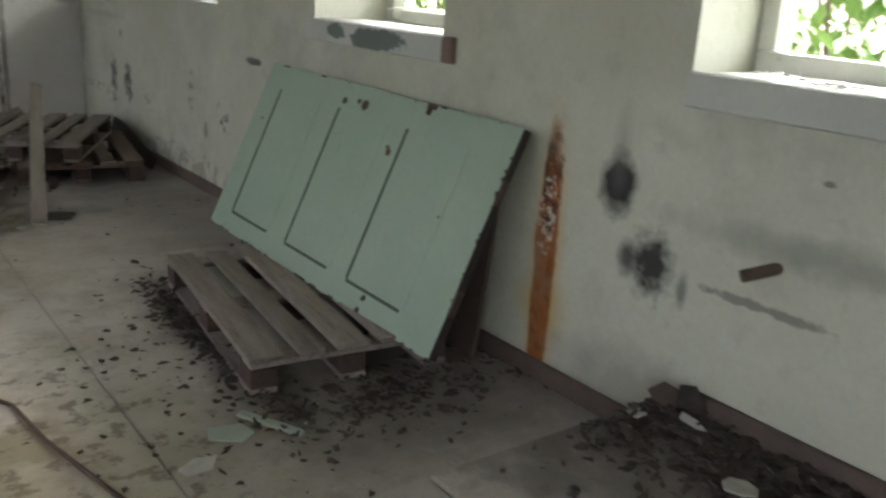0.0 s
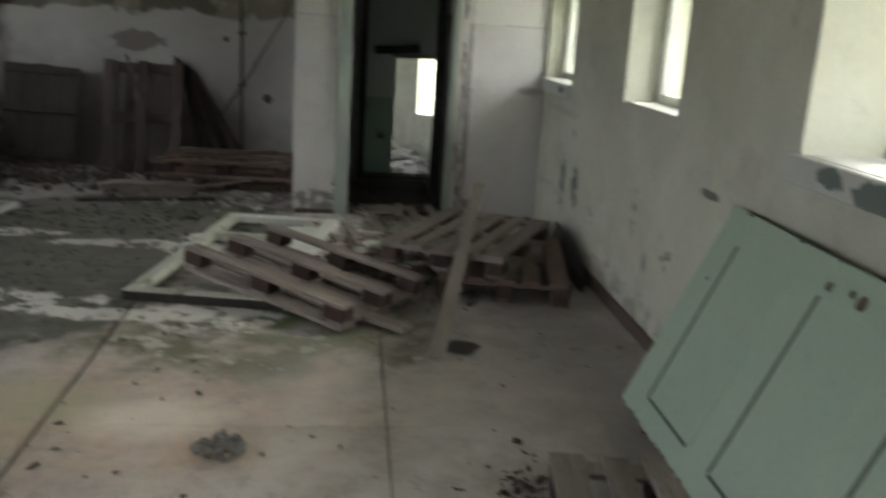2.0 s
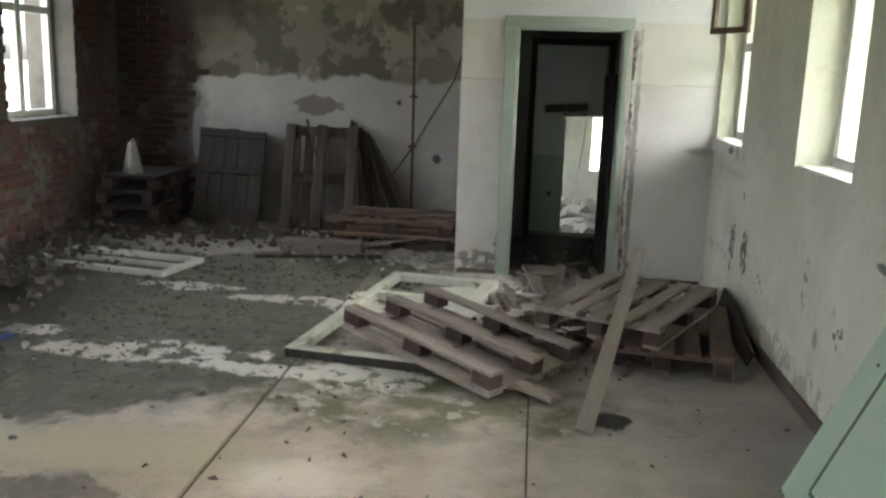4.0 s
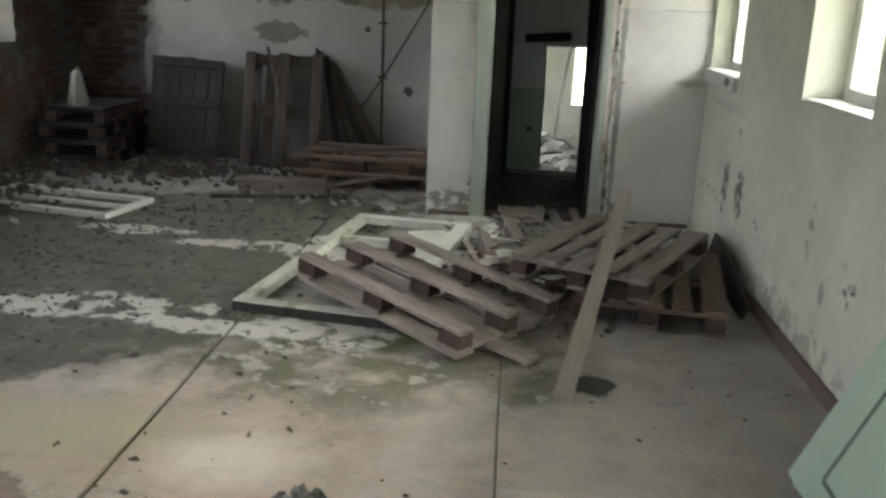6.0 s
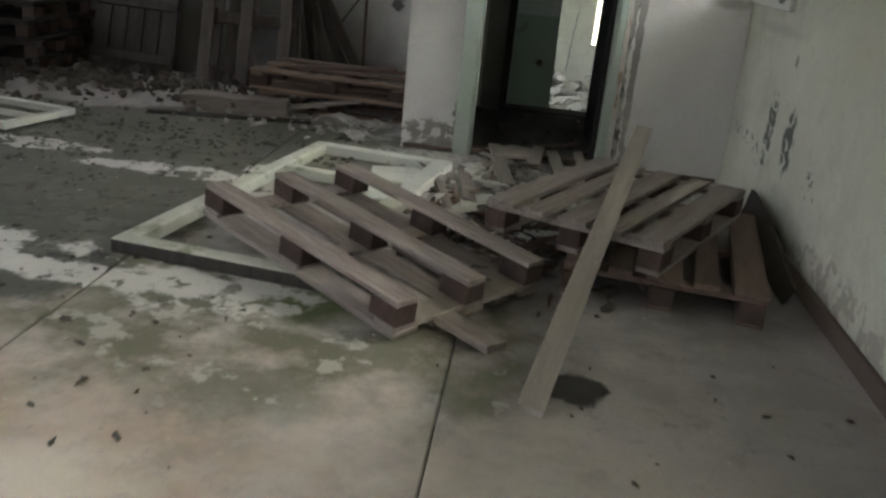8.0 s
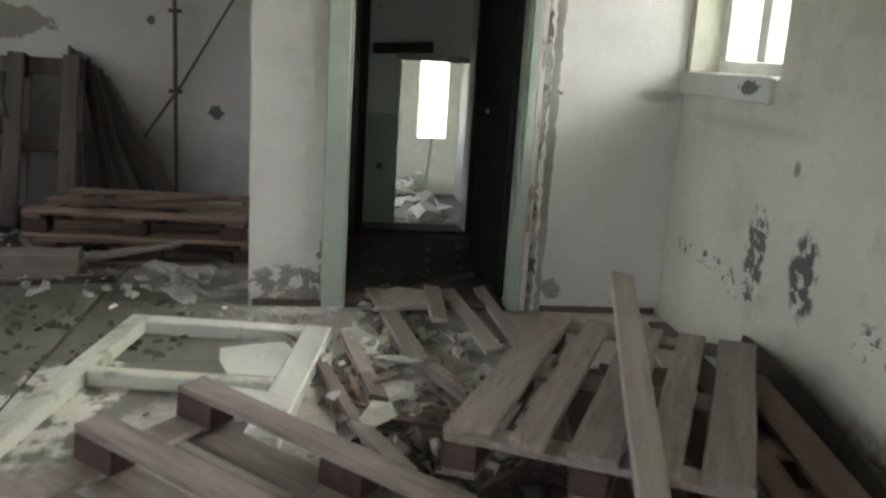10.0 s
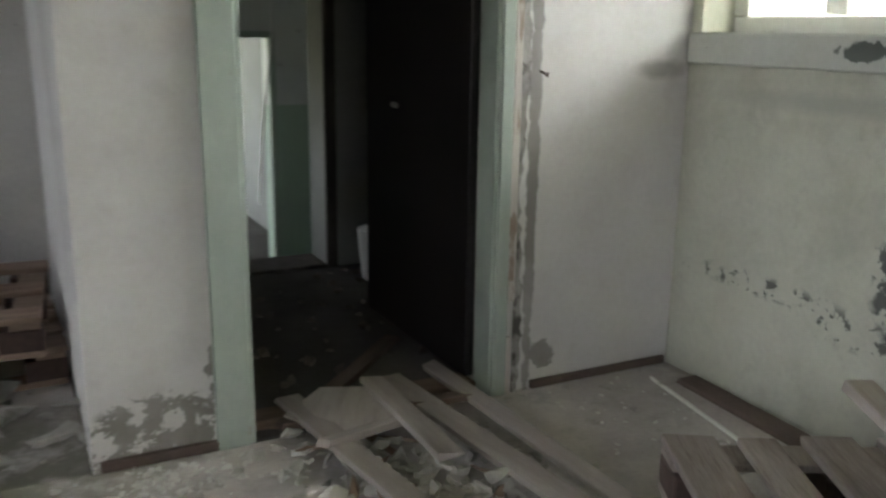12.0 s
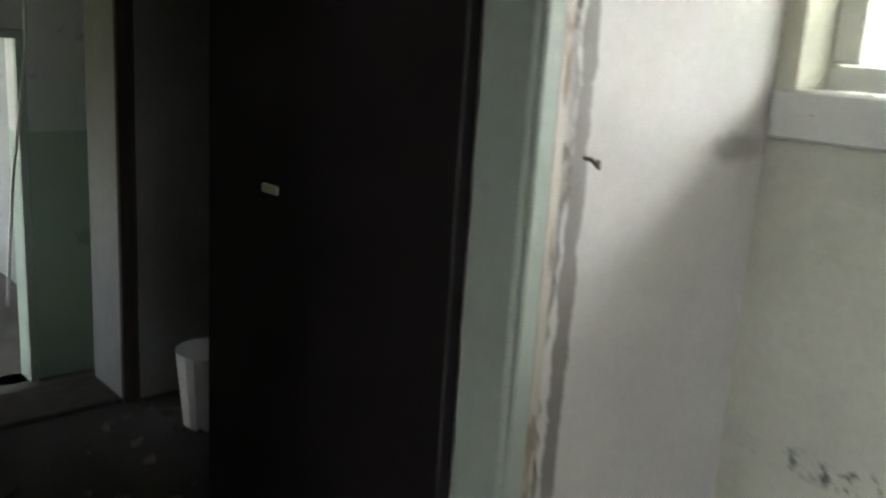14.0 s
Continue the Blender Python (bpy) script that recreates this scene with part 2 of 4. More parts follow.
w.over(w.math("MULTIPLY", damp, w.blots(8, 0.58, 0.62)), (0.045, 0.045, 0.04), 0.85)
pale = w.blots(6, 0.44, 0.5)
for c, r in (((-1.1, 6.45, 0), (0.62, 0.2, 1)), ((-0.25, 6.3, 0), (0.5, 0.14, 1)), ((0.25, 6.25, 0), (0.4, 0.2, 1)), ((-0.6, 7.78, 0), (0.5, 0.12, 1)), ((-0.05, 7.75, 0), (0.2, 0.4, 1)), ((-1.5, 8.0, 0), (0.45, 0.12, 1)), ((-2.2, 6.7, 0), (0.5, 0.12, 1))):
    w.over(w.math("MULTIPLY", pale, w.spot(c, r, 1.0, 4.5, 0.1)), (0.66, 0.64, 0.59), 0.92)
w.over(w.spot((-0.42, 5.13, 0), (0.55, 0.25, 1), 0.6, 3, 0.2), (0.42, 0.39, 0.29), 0.8)
w.over(w.spot((-0.85, 4.45, 0), (0.6, 0.42, 1), 0.7, 4, 0.06), (0.12, 0.11, 0.095), 0.85)
w.over(w.spot((0.6, 3.15, 0), (0.3, 0.7, 1), 0.6, 3, 0.2), (0.42, 0.37, 0.24), 0.6)
# floor darker along the foot of the window wall
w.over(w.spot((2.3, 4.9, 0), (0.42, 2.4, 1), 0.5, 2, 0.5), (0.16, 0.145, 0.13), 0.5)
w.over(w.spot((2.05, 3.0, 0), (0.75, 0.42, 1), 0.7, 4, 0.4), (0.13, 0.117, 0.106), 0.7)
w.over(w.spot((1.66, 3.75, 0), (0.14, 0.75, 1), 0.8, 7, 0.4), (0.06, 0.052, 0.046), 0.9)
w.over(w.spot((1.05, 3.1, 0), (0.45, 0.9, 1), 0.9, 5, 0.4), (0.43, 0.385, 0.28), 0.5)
# contact shade under and between the pallets, painted on the floor
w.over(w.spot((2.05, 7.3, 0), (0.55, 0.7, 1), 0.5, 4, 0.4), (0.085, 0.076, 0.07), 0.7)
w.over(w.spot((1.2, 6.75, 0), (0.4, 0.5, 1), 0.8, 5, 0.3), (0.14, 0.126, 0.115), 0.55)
w.over(w.spot((0.3, 4.75, 0), (0.32, 0.2, 1), 1.0, 6, 0.4), (0.6, 0.4, 0.26), 0.55)
w.over(w.math("MULTIPLY", w.blots(16, 0.5, 0.58), w.spot((0.4, 4.4, 0), (1.2, 1.0, 1), 0.6, 3, 0.5)), (0.3, 0.25, 0.2), 0.5)
w.over(w.spot((1.58, 5.87, 0), (0.12, 0.1, 1), 0.6, 9, 0.1), (0.03, 0.028, 0.025), 0.95)
# bright sheen on the floor, painted as a paler patch
floor_sheen = w.spot((1.05, 4.4, 0), (0.85, 0.9, 1), 0.6, 2.2, 0.6)
w.over(w.math("MULTIPLY", floor_sheen, w.blots(3.0, 0.3, 0.6)), (0.72, 0.675, 0.63), 0.85)
w.over(w.math("MULTIPLY", floor_sheen, w.blots(9, 0.56, 0.64)), (0.4, 0.365, 0.33), 0.6)
w.over(w.spot((-3.0, 7.4, 0), (1.0, 2.2, 1), 0.5, 2, 0.3), (0.07, 0.065, 0.055), 0.85)
w.over(w.math("MULTIPLY", w.spot((0.0, 9.1, 0), (0.75, 0.5, 1), 0.7, 4, 0.3), w.blots(4, 0.36, 0.5)), (0.12, 0.122, 0.085), 0.8)
# the light pool again: warm rim and white centre, as colour
w.over(w.math("MULTIPLY", w.spot((0.2, 4.95, 0), (0.75, 0.38, 1), 0.9, 4, 0.5), w.blots(5, 0.4, 0.58)), (0.58, 0.42, 0.3), 0.5)
w.over(w.spot((0.2, 4.97, 0), (0.26, 0.16, 1), 0.8, 6, 0.5), (0.82, 0.73, 0.62), 0.85)
w.over(w.spot((-0.62, 5.13, 0), (0.6, 0.2, 1), 0.8, 4, 0.3), (0.46, 0.42, 0.285), 0.7)
w.over(w.math("MULTIPLY", w.spot((0.75, 2.9, 0), (0.36, 0.9, 1), 0.8, 4, 0.3), w.blots(4, 0.42, 0.56)), (0.27, 0.225, 0.14), 0.75)
w.over(w.math("MULTIPLY", w.spot((0.9, 3.0, 0), (0.5, 1.0, 1), 0.6, 4, 0.3), w.blots(11, 0.54, 0.6)), (0.15, 0.125, 0.095), 0.7)
w.over(w.math("MULTIPLY", w.blots(40, 0.66, 0.7), w.spot((0.5, 4.6, 0), (1.6, 1.3, 1), 0.4, 3, 0.4)), (0.75, 0.72, 0.66), 0.6)
w.over(w.blots(26, 0.69, 0.73), (0.1, 0.09, 0.08), 0.7)
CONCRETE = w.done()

w = Mat("old_brick", (0.085, 0.04, 0.032), (0.175, 0.075, 0.058), 9, 0.9, bump=0.5, grain=70, vary=0.5)
w.over(w.blots(3.1, 0.52, 0.6), (0.2, 0.19, 0.168), 0.7)
w.over(w.blots(2.2, 0.6, 0.68), (0.12, 0.14, 0.09), 0.7)
w.over(w.blots(4.4, 0.5, 0.62), (0.05, 0.042, 0.037), 0.85)
w.over(w.blots(1.2, 0.5, 0.56), (0.15, 0.14, 0.12), 0.45)
BRICK = w.done()
w = Mat("brick_mortar", (0.085, 0.075, 0.064), (0.16, 0.15, 0.13), 3, 0.95, bump=0.5)
w.over(w.blots(1.5, 0.5, 0.65), (0.06, 0.055, 0.05), 0.8)
MORTAR = w.done()
# darker copy of the brick: the corner's shade put into its colour
w = Mat("shaded_brick", (0.034, 0.019, 0.016), (0.07, 0.034, 0.027), 7, 0.95, bump=0.5, grain=70)
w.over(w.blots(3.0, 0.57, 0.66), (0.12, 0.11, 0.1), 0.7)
SHADEBRICK = w.done()
CEILING = Mat("sooty_ceiling", (0.28, 0.27, 0.25), (0.42, 0.41, 0.38), 1.0, 0.9).done()
w = Mat("pallet_wood", (0.165, 0.135, 0.12), (0.39, 0.338, 0.308), 2.6, 0.85, bump=0.5, grain=22, stretch=(0.9, 9, 9), vary=0.35)
w.over(w.blots(1.3, 0.57, 0.7), (0.1, 0.078, 0.066), 0.75)
w.over(w.blots(7, 0.56, 0.66), (0.15, 0.118, 0.1), 0.6)
w.over(w.blots(30, 0.7, 0.74), (0.05, 0.04, 0.034), 0.8)
PALLET = w.done(0.006)
w = Mat("damp_pallet_wood", (0.09, 0.06, 0.05), (0.2, 0.14, 0.11), 2.2, 0.85, bump=0.35, grain=24, stretch=(0.9, 9, 9), vary=0.4)
DAMPWOOD = w.done(0.006)
w = Mat("brown_pallet_wood", (0.13, 0.088, 0.068), (0.31, 0.225, 0.175), 2.4, 0.85, bump=0.45, grain=24, stretch=(0.9, 9, 9), vary=0.4)
BROWNWOOD = w.done(0.006)
BLACKWOOD = Mat("black_wood", (0.014, 0.012, 0.011), (0.045, 0.038, 0.034), 3, 0.9, bump=0.4, grain=24, stretch=(0.9, 9, 9), vary=0.5).done(0.006)
GREYBAG = Mat("grey_plastic", (0.28, 0.27, 0.24), (0.46, 0.45, 0.41), 9, 0.5, bump=0.3).done()
CLOD = Mat("damp_dirt", (0.06, 0.06, 0.047), (0.15, 0.148, 0.124), 12, 0.95, bump=0.6, grain=70).done()
BLOCKWOOD = Mat("block_wood", (0.04, 0.026, 0.022), (0.11, 0.07, 0.058), 6, 0.9, bump=0.5, grain=40, vary=0.4).done()
w = Mat("dark_wood", (0.028, 0.024, 0.021), (0.075, 0.064, 0.056), 2.2, 0.9, bump=0.35, grain=24, stretch=(9, 9, 0.9), vary=0.4)
DARKWOOD = w.done(0.006)
w = Mat("dark_pallet_wood", (0.05, 0.042, 0.036), (0.15, 0.125, 0.108), 2.2, 0.9, bump=0.4, grain=24, stretch=(0.9, 9, 9), vary=0.5)
DARKPALLET = w.done(0.006)
w = Mat("weathered_plank", (0.26, 0.225, 0.2), (0.42, 0.375, 0.34), 2.0, 0.8, bump=0.3, grain=24, stretch=(0.9, 9, 9), vary=0.3)
w.over(w.blots(1.6, 0.6, 0.75), (0.2, 0.17, 0.15), 0.6)
PLANK = w.done(0.006)
w = Mat("green_door_paint", (0.31, 0.41, 0.315), (0.395, 0.485, 0.385), 1.2, 0.45, bump=0.05, grain=30)
w.over(w.blots(9, 0.64, 0.72), (0.22, 0.31, 0.25), 0.6)
w.over(w.blots(22, 0.72, 0.75), (0.12, 0.15, 0.12), 0.7)
GREENPAINT = w.done()
w = Mat("green_groove", (0.06, 0.08, 0.065), (0.1, 0.12, 0.1), 20, 0.8)
GROOVE = w.done()
w = Mat("green_trim_paint", (0.32, 0.375, 0.325), (0.42, 0.47, 0.415), 1.5, 0.5, bump=0.1, grain=30)
w.over(w.blots(11, 0.66, 0.7), (0.33, 0.31, 0.26), 0.7)
TRIM = w.done()
w = Mat("white_paint", (0.55, 0.56, 0.51), (0.72, 0.72, 0.67), 3, 0.55, bump=0.15, grain=30, vary=0.1)
w.over(w.blots(10, 0.62, 0.68), (0.34, 0.31, 0.25), 0.75)
WHITEPAINT = w.done()
w = Mat("mossy_white_paint", (0.45, 0.46, 0.38), (0.66, 0.66, 0.58), 3, 0.7, bump=0.2, grain=30)
w.over(w.blots(5, 0.55, 0.66), (0.2, 0.22, 0.12), 0.8)
MOSSPAINT = w.done()
w = Mat("sill_stone", (0.5, 0.51, 0.47), (0.62, 0.63, 0.59), 3, 0.8, bump=0.2, grain=40)
w.over(w.spot((2.6, 4.0, 1.19), (0.3, 0.24, 0.05), 0.9, 13, 0.05), (0.16, 0.19, 0.17), 1, 0.4)
w.over(w.spot((2.6, 4.35, 1.2), (0.3, 0.08, 0.035), 0.9, 16, 0.05), (0.16, 0.19, 0.17), 1, 0.4)
w.over(w.spot((2.6, 3.43, 1.18), (0.3, 0.06, 0.12), 0.3, 12, 0.08), (0.2, 0.12, 0.09), 0.9)
w.over(w.spot((2.6, 8.25, 1.2), (0.3, 0.09, 0.03), 1.0, 22, 0.05), (0.12, 0.13, 0.12), 1, 0.4)
w.over(w.blots(24, 0.7, 0.73), (0.15, 0.15, 0.14), 0.8)
SILL = w.done()
w = Mat("bared_pale_paint", (0.47, 0.43, 0.38), (0.6, 0.565, 0.52), 3, 0.7, bump=0.3, grain=30, stretch=(6, 6, 1))
w.over(w.blots(4, 0.56, 0.62), (0.24, 0.16, 0.11), 0.8)
BAREPAINT = w.done()
w = Mat("cracked_plaster_edge", (0.16, 0.15, 0.135), (0.45, 0.43, 0.4), 7, 0.95, bump=0.6, grain=50)
w.over(w.blots(5, 0.52, 0.57), (0.07, 0.062, 0.055), 0.85)
CRACK = w.done()
BASEBOARD = Mat("brown_baseboard", (0.08, 0.058, 0.048), (0.15, 0.11, 0.092), 4, 0.8, bump=0.3).done()
w = Mat("dusty_concrete", (0.33, 0.3, 0.28), (0.5, 0.465, 0.44), 2.5, 0.85, bump=0.2, grain=50)
w.over(w.blots(3, 0.5, 0.6), (0.17, 0.16, 0.145), 0.6)
w.over(w.spot((2.35, 1.6, 0.18), (0.42, 1.2, 0.3), 0.6, 4, 0.4), (0.1, 0.09, 0.08), 0.7)
w.over(w.blots(22, 0.66, 0.7), (0.08, 0.07, 0.06), 0.7)
DUSTY = w.done()
CLUMP = Mat("dirty_paper", (0.04, 0.037, 0.033), (0.45, 0.43, 0.39), 22, 0.9, bump=0.5, grain=90).done()
RUBBLE = Mat("plaster_rubble", (0.25, 0.235, 0.21), (0.5, 0.48, 0.44), 12, 0.9, bump=0.5, grain=80).done()
DARKRUBBLE = Mat("dirt_rubble", (0.06, 0.05, 0.042), (0.17, 0.15, 0.13), 14, 0.95, bump=0.6, grain=80).done()
LEAFLITTER = Mat("dead_leaves", (0.035, 0.028, 0.023), (0.1, 0.082, 0.068), 30, 0.9, bump=0.4).done()
CHIPS = Mat("paint_flakes", (0.42, 0.42, 0.38), (0.62, 0.61, 0.57), 20, 0.8).done()
BLACK = Mat("black_door_paint", (0.007, 0.005, 0.005), (0.012, 0.008, 0.008), 2, 0.6, bump=0.1).done()
IRON = Mat("rusty_iron", (0.07, 0.055, 0.045), (0.15, 0.1, 0.075), 14, 0.7, 0.3, bump=0.4).done()
STEEL = Mat("dull_steel", (0.35, 0.34, 0.33), (0.5, 0.49, 0.47), 20, 0.45, 0.8).done()
PLASTIC = Mat("white_plastic", (0.6, 0.6, 0.58), (0.72, 0.72, 0.7), 6, 0.5, bump=0.1).done()
BLUE = Mat("blue_plastic", (0.03, 0.05, 0.25), (0.05, 0.08, 0.35), 6, 0.5).done()
# plain dark floor of the hall and the lower rooms
DARKFLOOR = Mat("dark_floor", (0.05, 0.047, 0.043), (0.11, 0.105, 0.1), 3, 0.9, bump=0.4).done()
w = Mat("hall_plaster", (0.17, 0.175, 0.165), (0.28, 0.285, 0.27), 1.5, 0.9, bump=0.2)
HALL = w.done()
w = Mat("two_tone_paint", (0.55, 0.57, 0.55), (0.68, 0.69, 0.67), 1.5, 0.7, bump=0.15)
sep = w.n.new("ShaderNodeSeparateXYZ")
w.l.new(w.pos, sep.inputs[0])
w.over(w.step(sep.outputs["Z"], 0.66, 0.65), (0.36, 0.46, 0.38), 0.9)
w.over(w.blots(4, 0.62, 0.68), (0.3, 0.29, 0.26), 0.7)
TWOTONE = w.done()
GRASS = Mat("rough_grass", (0.09, 0.095, 0.05), (0.17, 0.17, 0.1), 2, 0.9, bump=0.6).done()
LEAF = Mat("green_leaf", (0.06, 0.12, 0.02), (0.12, 0.2, 0.045), 5, 0.6).done()
BARK = Mat("bark", (0.07, 0.05, 0.035), (0.14, 0.11, 0.08), 12, 0.9, bump=0.6).done()
RENDER = Mat("outside_render", (0.5, 0.49, 0.45), (0.62, 0.6, 0.56), 1.5, 0.9).done()
GLASS = bpy.data.materials.new("dusty_glass")
GLASS.use_nodes = True
gp = GLASS.node_tree.nodes["Principled BSDF"]
gp.inputs["Transmission Weight"].default_value, gp.inputs["Roughness"].default_value, gp.inputs["IOR"].default_value = 1.0, 0.06, 1.08
gp.inputs["Base Color"].default_value = (0.92, 0.95, 0.93, 1)


# ---- mesh helpers ----
def mesh_ob(name, bm, mat, parent=None, bevel=0.0, smooth=False):
    bmesh.ops.recalc_face_normals(bm, faces=bm.faces[:])
    if bevel:
        bmesh.ops.bevel(bm, geom=bm.edges[:], offset=bevel, segments=1, affect="EDGES")
    me = bpy.data.meshes.new(name)
    bm.to_mesh(me)
    bm.free()
    me.materials.append(mat)
    if smooth:
        for f in me.polygons:
            f.use_smooth = True
    ob = new(name, me)
    ob.parent = parent
    return ob


def add_box(bm, x0, x1, y0, y1, z0, z1, m=None):
    g = bmesh.ops.create_cube(bm, size=1, matrix=Matrix.LocRotScale(((x0 + x1) / 2, (y0 + y1) / 2, (z0 + z1) / 2), None, (x1 - x0, y1 - y0, z1 - z0)))
    if m is not None:
        bmesh.ops.transform(bm, matrix=m, verts=g["verts"])
    return g["verts"]


def box(name, x0, x1, y0, y1, z0, z1, mat, parent=None, bevel=0.004, m=None):
    bm = bmesh.new()
    add_box(bm, x0, x1, y0, y1, z0, z1, m)
    return mesh_ob(name, bm, mat, parent, bevel)


def empty(name, m=None):
    ob = new(name)
    ob.empty_display_size = 0.1
    if m is not None:
        ob.matrix_basis = m
    return ob


def cells(name, us, vs, thick, filled, axis, mat):
    """A wall of cells between the lines us (along) and vs (up), from thick[0] to thick[1] across, with faces only where it is open."""
    bm = bmesh.new()
    cache = {}

    def vert(u, v, w):
        p = (w, u, v) if axis == "x" else (u, w, v)
        if p not in cache:
            cache[p] = bm.verts.new(p)
        return cache[p]

    nu, nv = len(us) - 1, len(vs) - 1
    full = lambda i, j: 0 <= i < nu and 0 <= j < nv and filled((us[i] + us[i + 1]) / 2, (vs[j] + vs[j + 1]) / 2)
    a, b = thick
    for i in range(nu):
        for j in range(nv):
            if not full(i, j):
                continue
            u0, u1, v0, v1 = us[i], us[i + 1], vs[j], vs[j + 1]
            for w in (a, b):
                bm.faces.new([vert(u0, v0, w), vert(u1, v0, w), vert(u1, v1, w), vert(u0, v1, w)])
            for di, dj, p, q in ((-1, 0, (u0, v0), (u0, v1)), (1, 0, (u1, v0), (u1, v1)), (0, -1, (u0, v0), (u1, v0)), (0, 1, (u0, v1), (u1, v1))):
                if not full(i + di, j + dj):
                    bm.faces.new([vert(*p, a), vert(*q, a), vert(*q, b), vert(*p, b)])
    return mesh_ob(name, bm, mat)


def wall(name, axis, thick, u, v, holes, mat):
    """holes: (u0, u1, v0, v1)."""
    us = sorted({u[0], u[1], *[h[0] for h in holes], *[h[1] for h in holes]})
    vs = sorted({v[0], v[1], *[h[2] for h in holes], *[h[3] for h in holes]})
    ob = cells(name, us, vs, thick, lambda a, b: not any(h[0] < a < h[1] and h[2] < b < h[3] for h in holes), axis, mat)
    return tagged(ob, kind="structure")


def along(p, q, spin=0.0):
    """The pose at p whose x axis points to q."""
    d = Vector(q) - Vector(p)
    x = d.normalized()
    y = Vector((0, 0, 1)).cross(x).normalized()
    z = x.cross(y)
    m = Matrix((x, y, z)).transposed().to_4x4()
    return Matrix.Translation(p) @ m @ pose(0, 0, 0, spin, 0, 0), d.length


rng = random.Random(7)


def board_mesh(bm, length, width, thick, m=None, ragged=0.0, cuts=5):
    """A plank from the origin along x, slightly bowed, with worn ends."""
    rows = []
    for i in range(cuts + 1):
        x = length * i / cuts
        end = ragged if i in (0, cuts) else 0
        dz, dw = rng.uniform(-1, 1) * thick * 0.06, rng.uniform(-1, 1) * width * 0.015
        row = []
        for sy, sz in ((-1, 0), (1, 0), (1, 1), (-1, 1)):
            row.append(bm.verts.new((x + rng.uniform(-1, 1) * end, sy * (width / 2 + dw), sz * thick + dz)))
        rows.append(row)
    for a, b in zip(rows, rows[1:]):
        for k in range(4):
            bm.faces.new([a[k], a[(k + 1) % 4], b[(k + 1) % 4], b[k]])
    bm.faces.new(rows[0][::-1])
    bm.faces.new(rows[-1])
    vs = [v for r in rows for v in r]
    if m is not None:
        bmesh.ops.transform(bm, matrix=m, verts=vs)
    return vs


def plank(name, p, q, width, thick, mat, label, spin=0.0, ragged=0.01, group=""):
    m, length = along(p, q, spin)
    bm = bmesh.new()
    board_mesh(bm, length, width, thick, ragged=ragged, cuts=6)
    ob = mesh_ob(name, bm, mat, bevel=0.002)
    ob.matrix_basis = m
    return tagged(ob, label, "plank", group)


# ---- structure ----
HIGH = 3.3
WX, BX, BACK, FAR, DOORY = 2.605, -3.4, -3.4, 10.9, 9.0
# the last opening is out of view, an added one
WIN = [(1.0, 2.245, 1.24, 2.75), (3.52, 4.62, 1.24, 2.75), (5.87, 6.77, 1.235, 2.75), (8.07, 8.95, 1.235, 2.75), (-1.6, -0.4, 1.24, 2.75)]
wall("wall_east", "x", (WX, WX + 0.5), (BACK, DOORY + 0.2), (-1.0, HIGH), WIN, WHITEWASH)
wall("wall_hall_front", "y", (DOORY, DOORY + 0.2), (0.51, WX - 0.003), (-0.003, HIGH), [(0.965, 1.815, -1, 2.07)], PLASTER)
wall("wall_recess_side", "x", (0.513, 0.7), (DOORY + 0.203, FAR - 0.003), (0.0, HIGH), [], PLASTER)
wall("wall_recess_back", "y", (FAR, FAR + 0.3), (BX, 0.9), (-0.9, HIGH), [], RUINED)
# only the first opening is real; the rest are unseen, added for daylight
BWIN = [(8.85, 10.02, 1.14, 2.95), (4.9, 6.2, 1.14, 2.95), (2.0, 3.3, 1.14, 2.95), (-0.9, 0.4, 1.14, 2.95), (-3.0, -1.9, 1.14, 2.95)]
wall("wall_west", "x", (BX - 0.5, BX), (BACK, FAR + 0.3), (-1.0, HIGH), BWIN, MORTAR)
# the opening here is unseen, added to brighten the room from behind
wall("wall_south", "y", (BACK - 0.3, BACK), (BX - 0.5, WX + 0.5), (-1.0, HIGH), [(-2.6, -1.2, 0.9, 2.9)], PLASTER)
bm = bmesh.new()
add_box(bm, BX - 0.5, 5.0, BACK - 0.3, 18.3, HIGH, HIGH + 0.3)
tagged(mesh_ob("ceiling", bm, CEILING), kind="structure")
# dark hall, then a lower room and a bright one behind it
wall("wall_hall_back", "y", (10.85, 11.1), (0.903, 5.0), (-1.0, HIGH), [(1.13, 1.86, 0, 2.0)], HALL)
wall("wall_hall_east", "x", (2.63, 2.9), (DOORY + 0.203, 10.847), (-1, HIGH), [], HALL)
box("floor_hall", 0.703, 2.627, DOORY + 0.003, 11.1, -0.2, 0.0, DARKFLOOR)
tagged(bpy.data.objects["floor_hall"], kind="structure")
wall("wall_lower_north", "y", (13.3, 13.45), (-0.5, 5.0), (-1, HIGH), [(1.55, 2.26, -0.85, 1.17)], TWOTONE)
# hidden opening added to light the lower room
wall("wall_lower_west", "x", (0.3, 0.6), (11.103, 13.297), (-1, HIGH), [(11.5, 12.25, 0.4, 1.25)], TWOTONE)
wall("wall_lower_east", "x", (2.9, 3.1), (11.103, 13.297), (-1, HIGH), [], TWOTONE)
# hidden opening added to keep this room bright
wall("wall_bright_west", "x", (-0.5, -0.3), (13.453, 18), (-1, HIGH), [(14.3, 16.8, -0.1, 2.2)], WHITEWASH)
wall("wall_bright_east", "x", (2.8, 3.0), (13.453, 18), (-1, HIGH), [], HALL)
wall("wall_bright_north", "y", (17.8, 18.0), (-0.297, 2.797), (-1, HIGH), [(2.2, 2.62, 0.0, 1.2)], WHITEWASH)
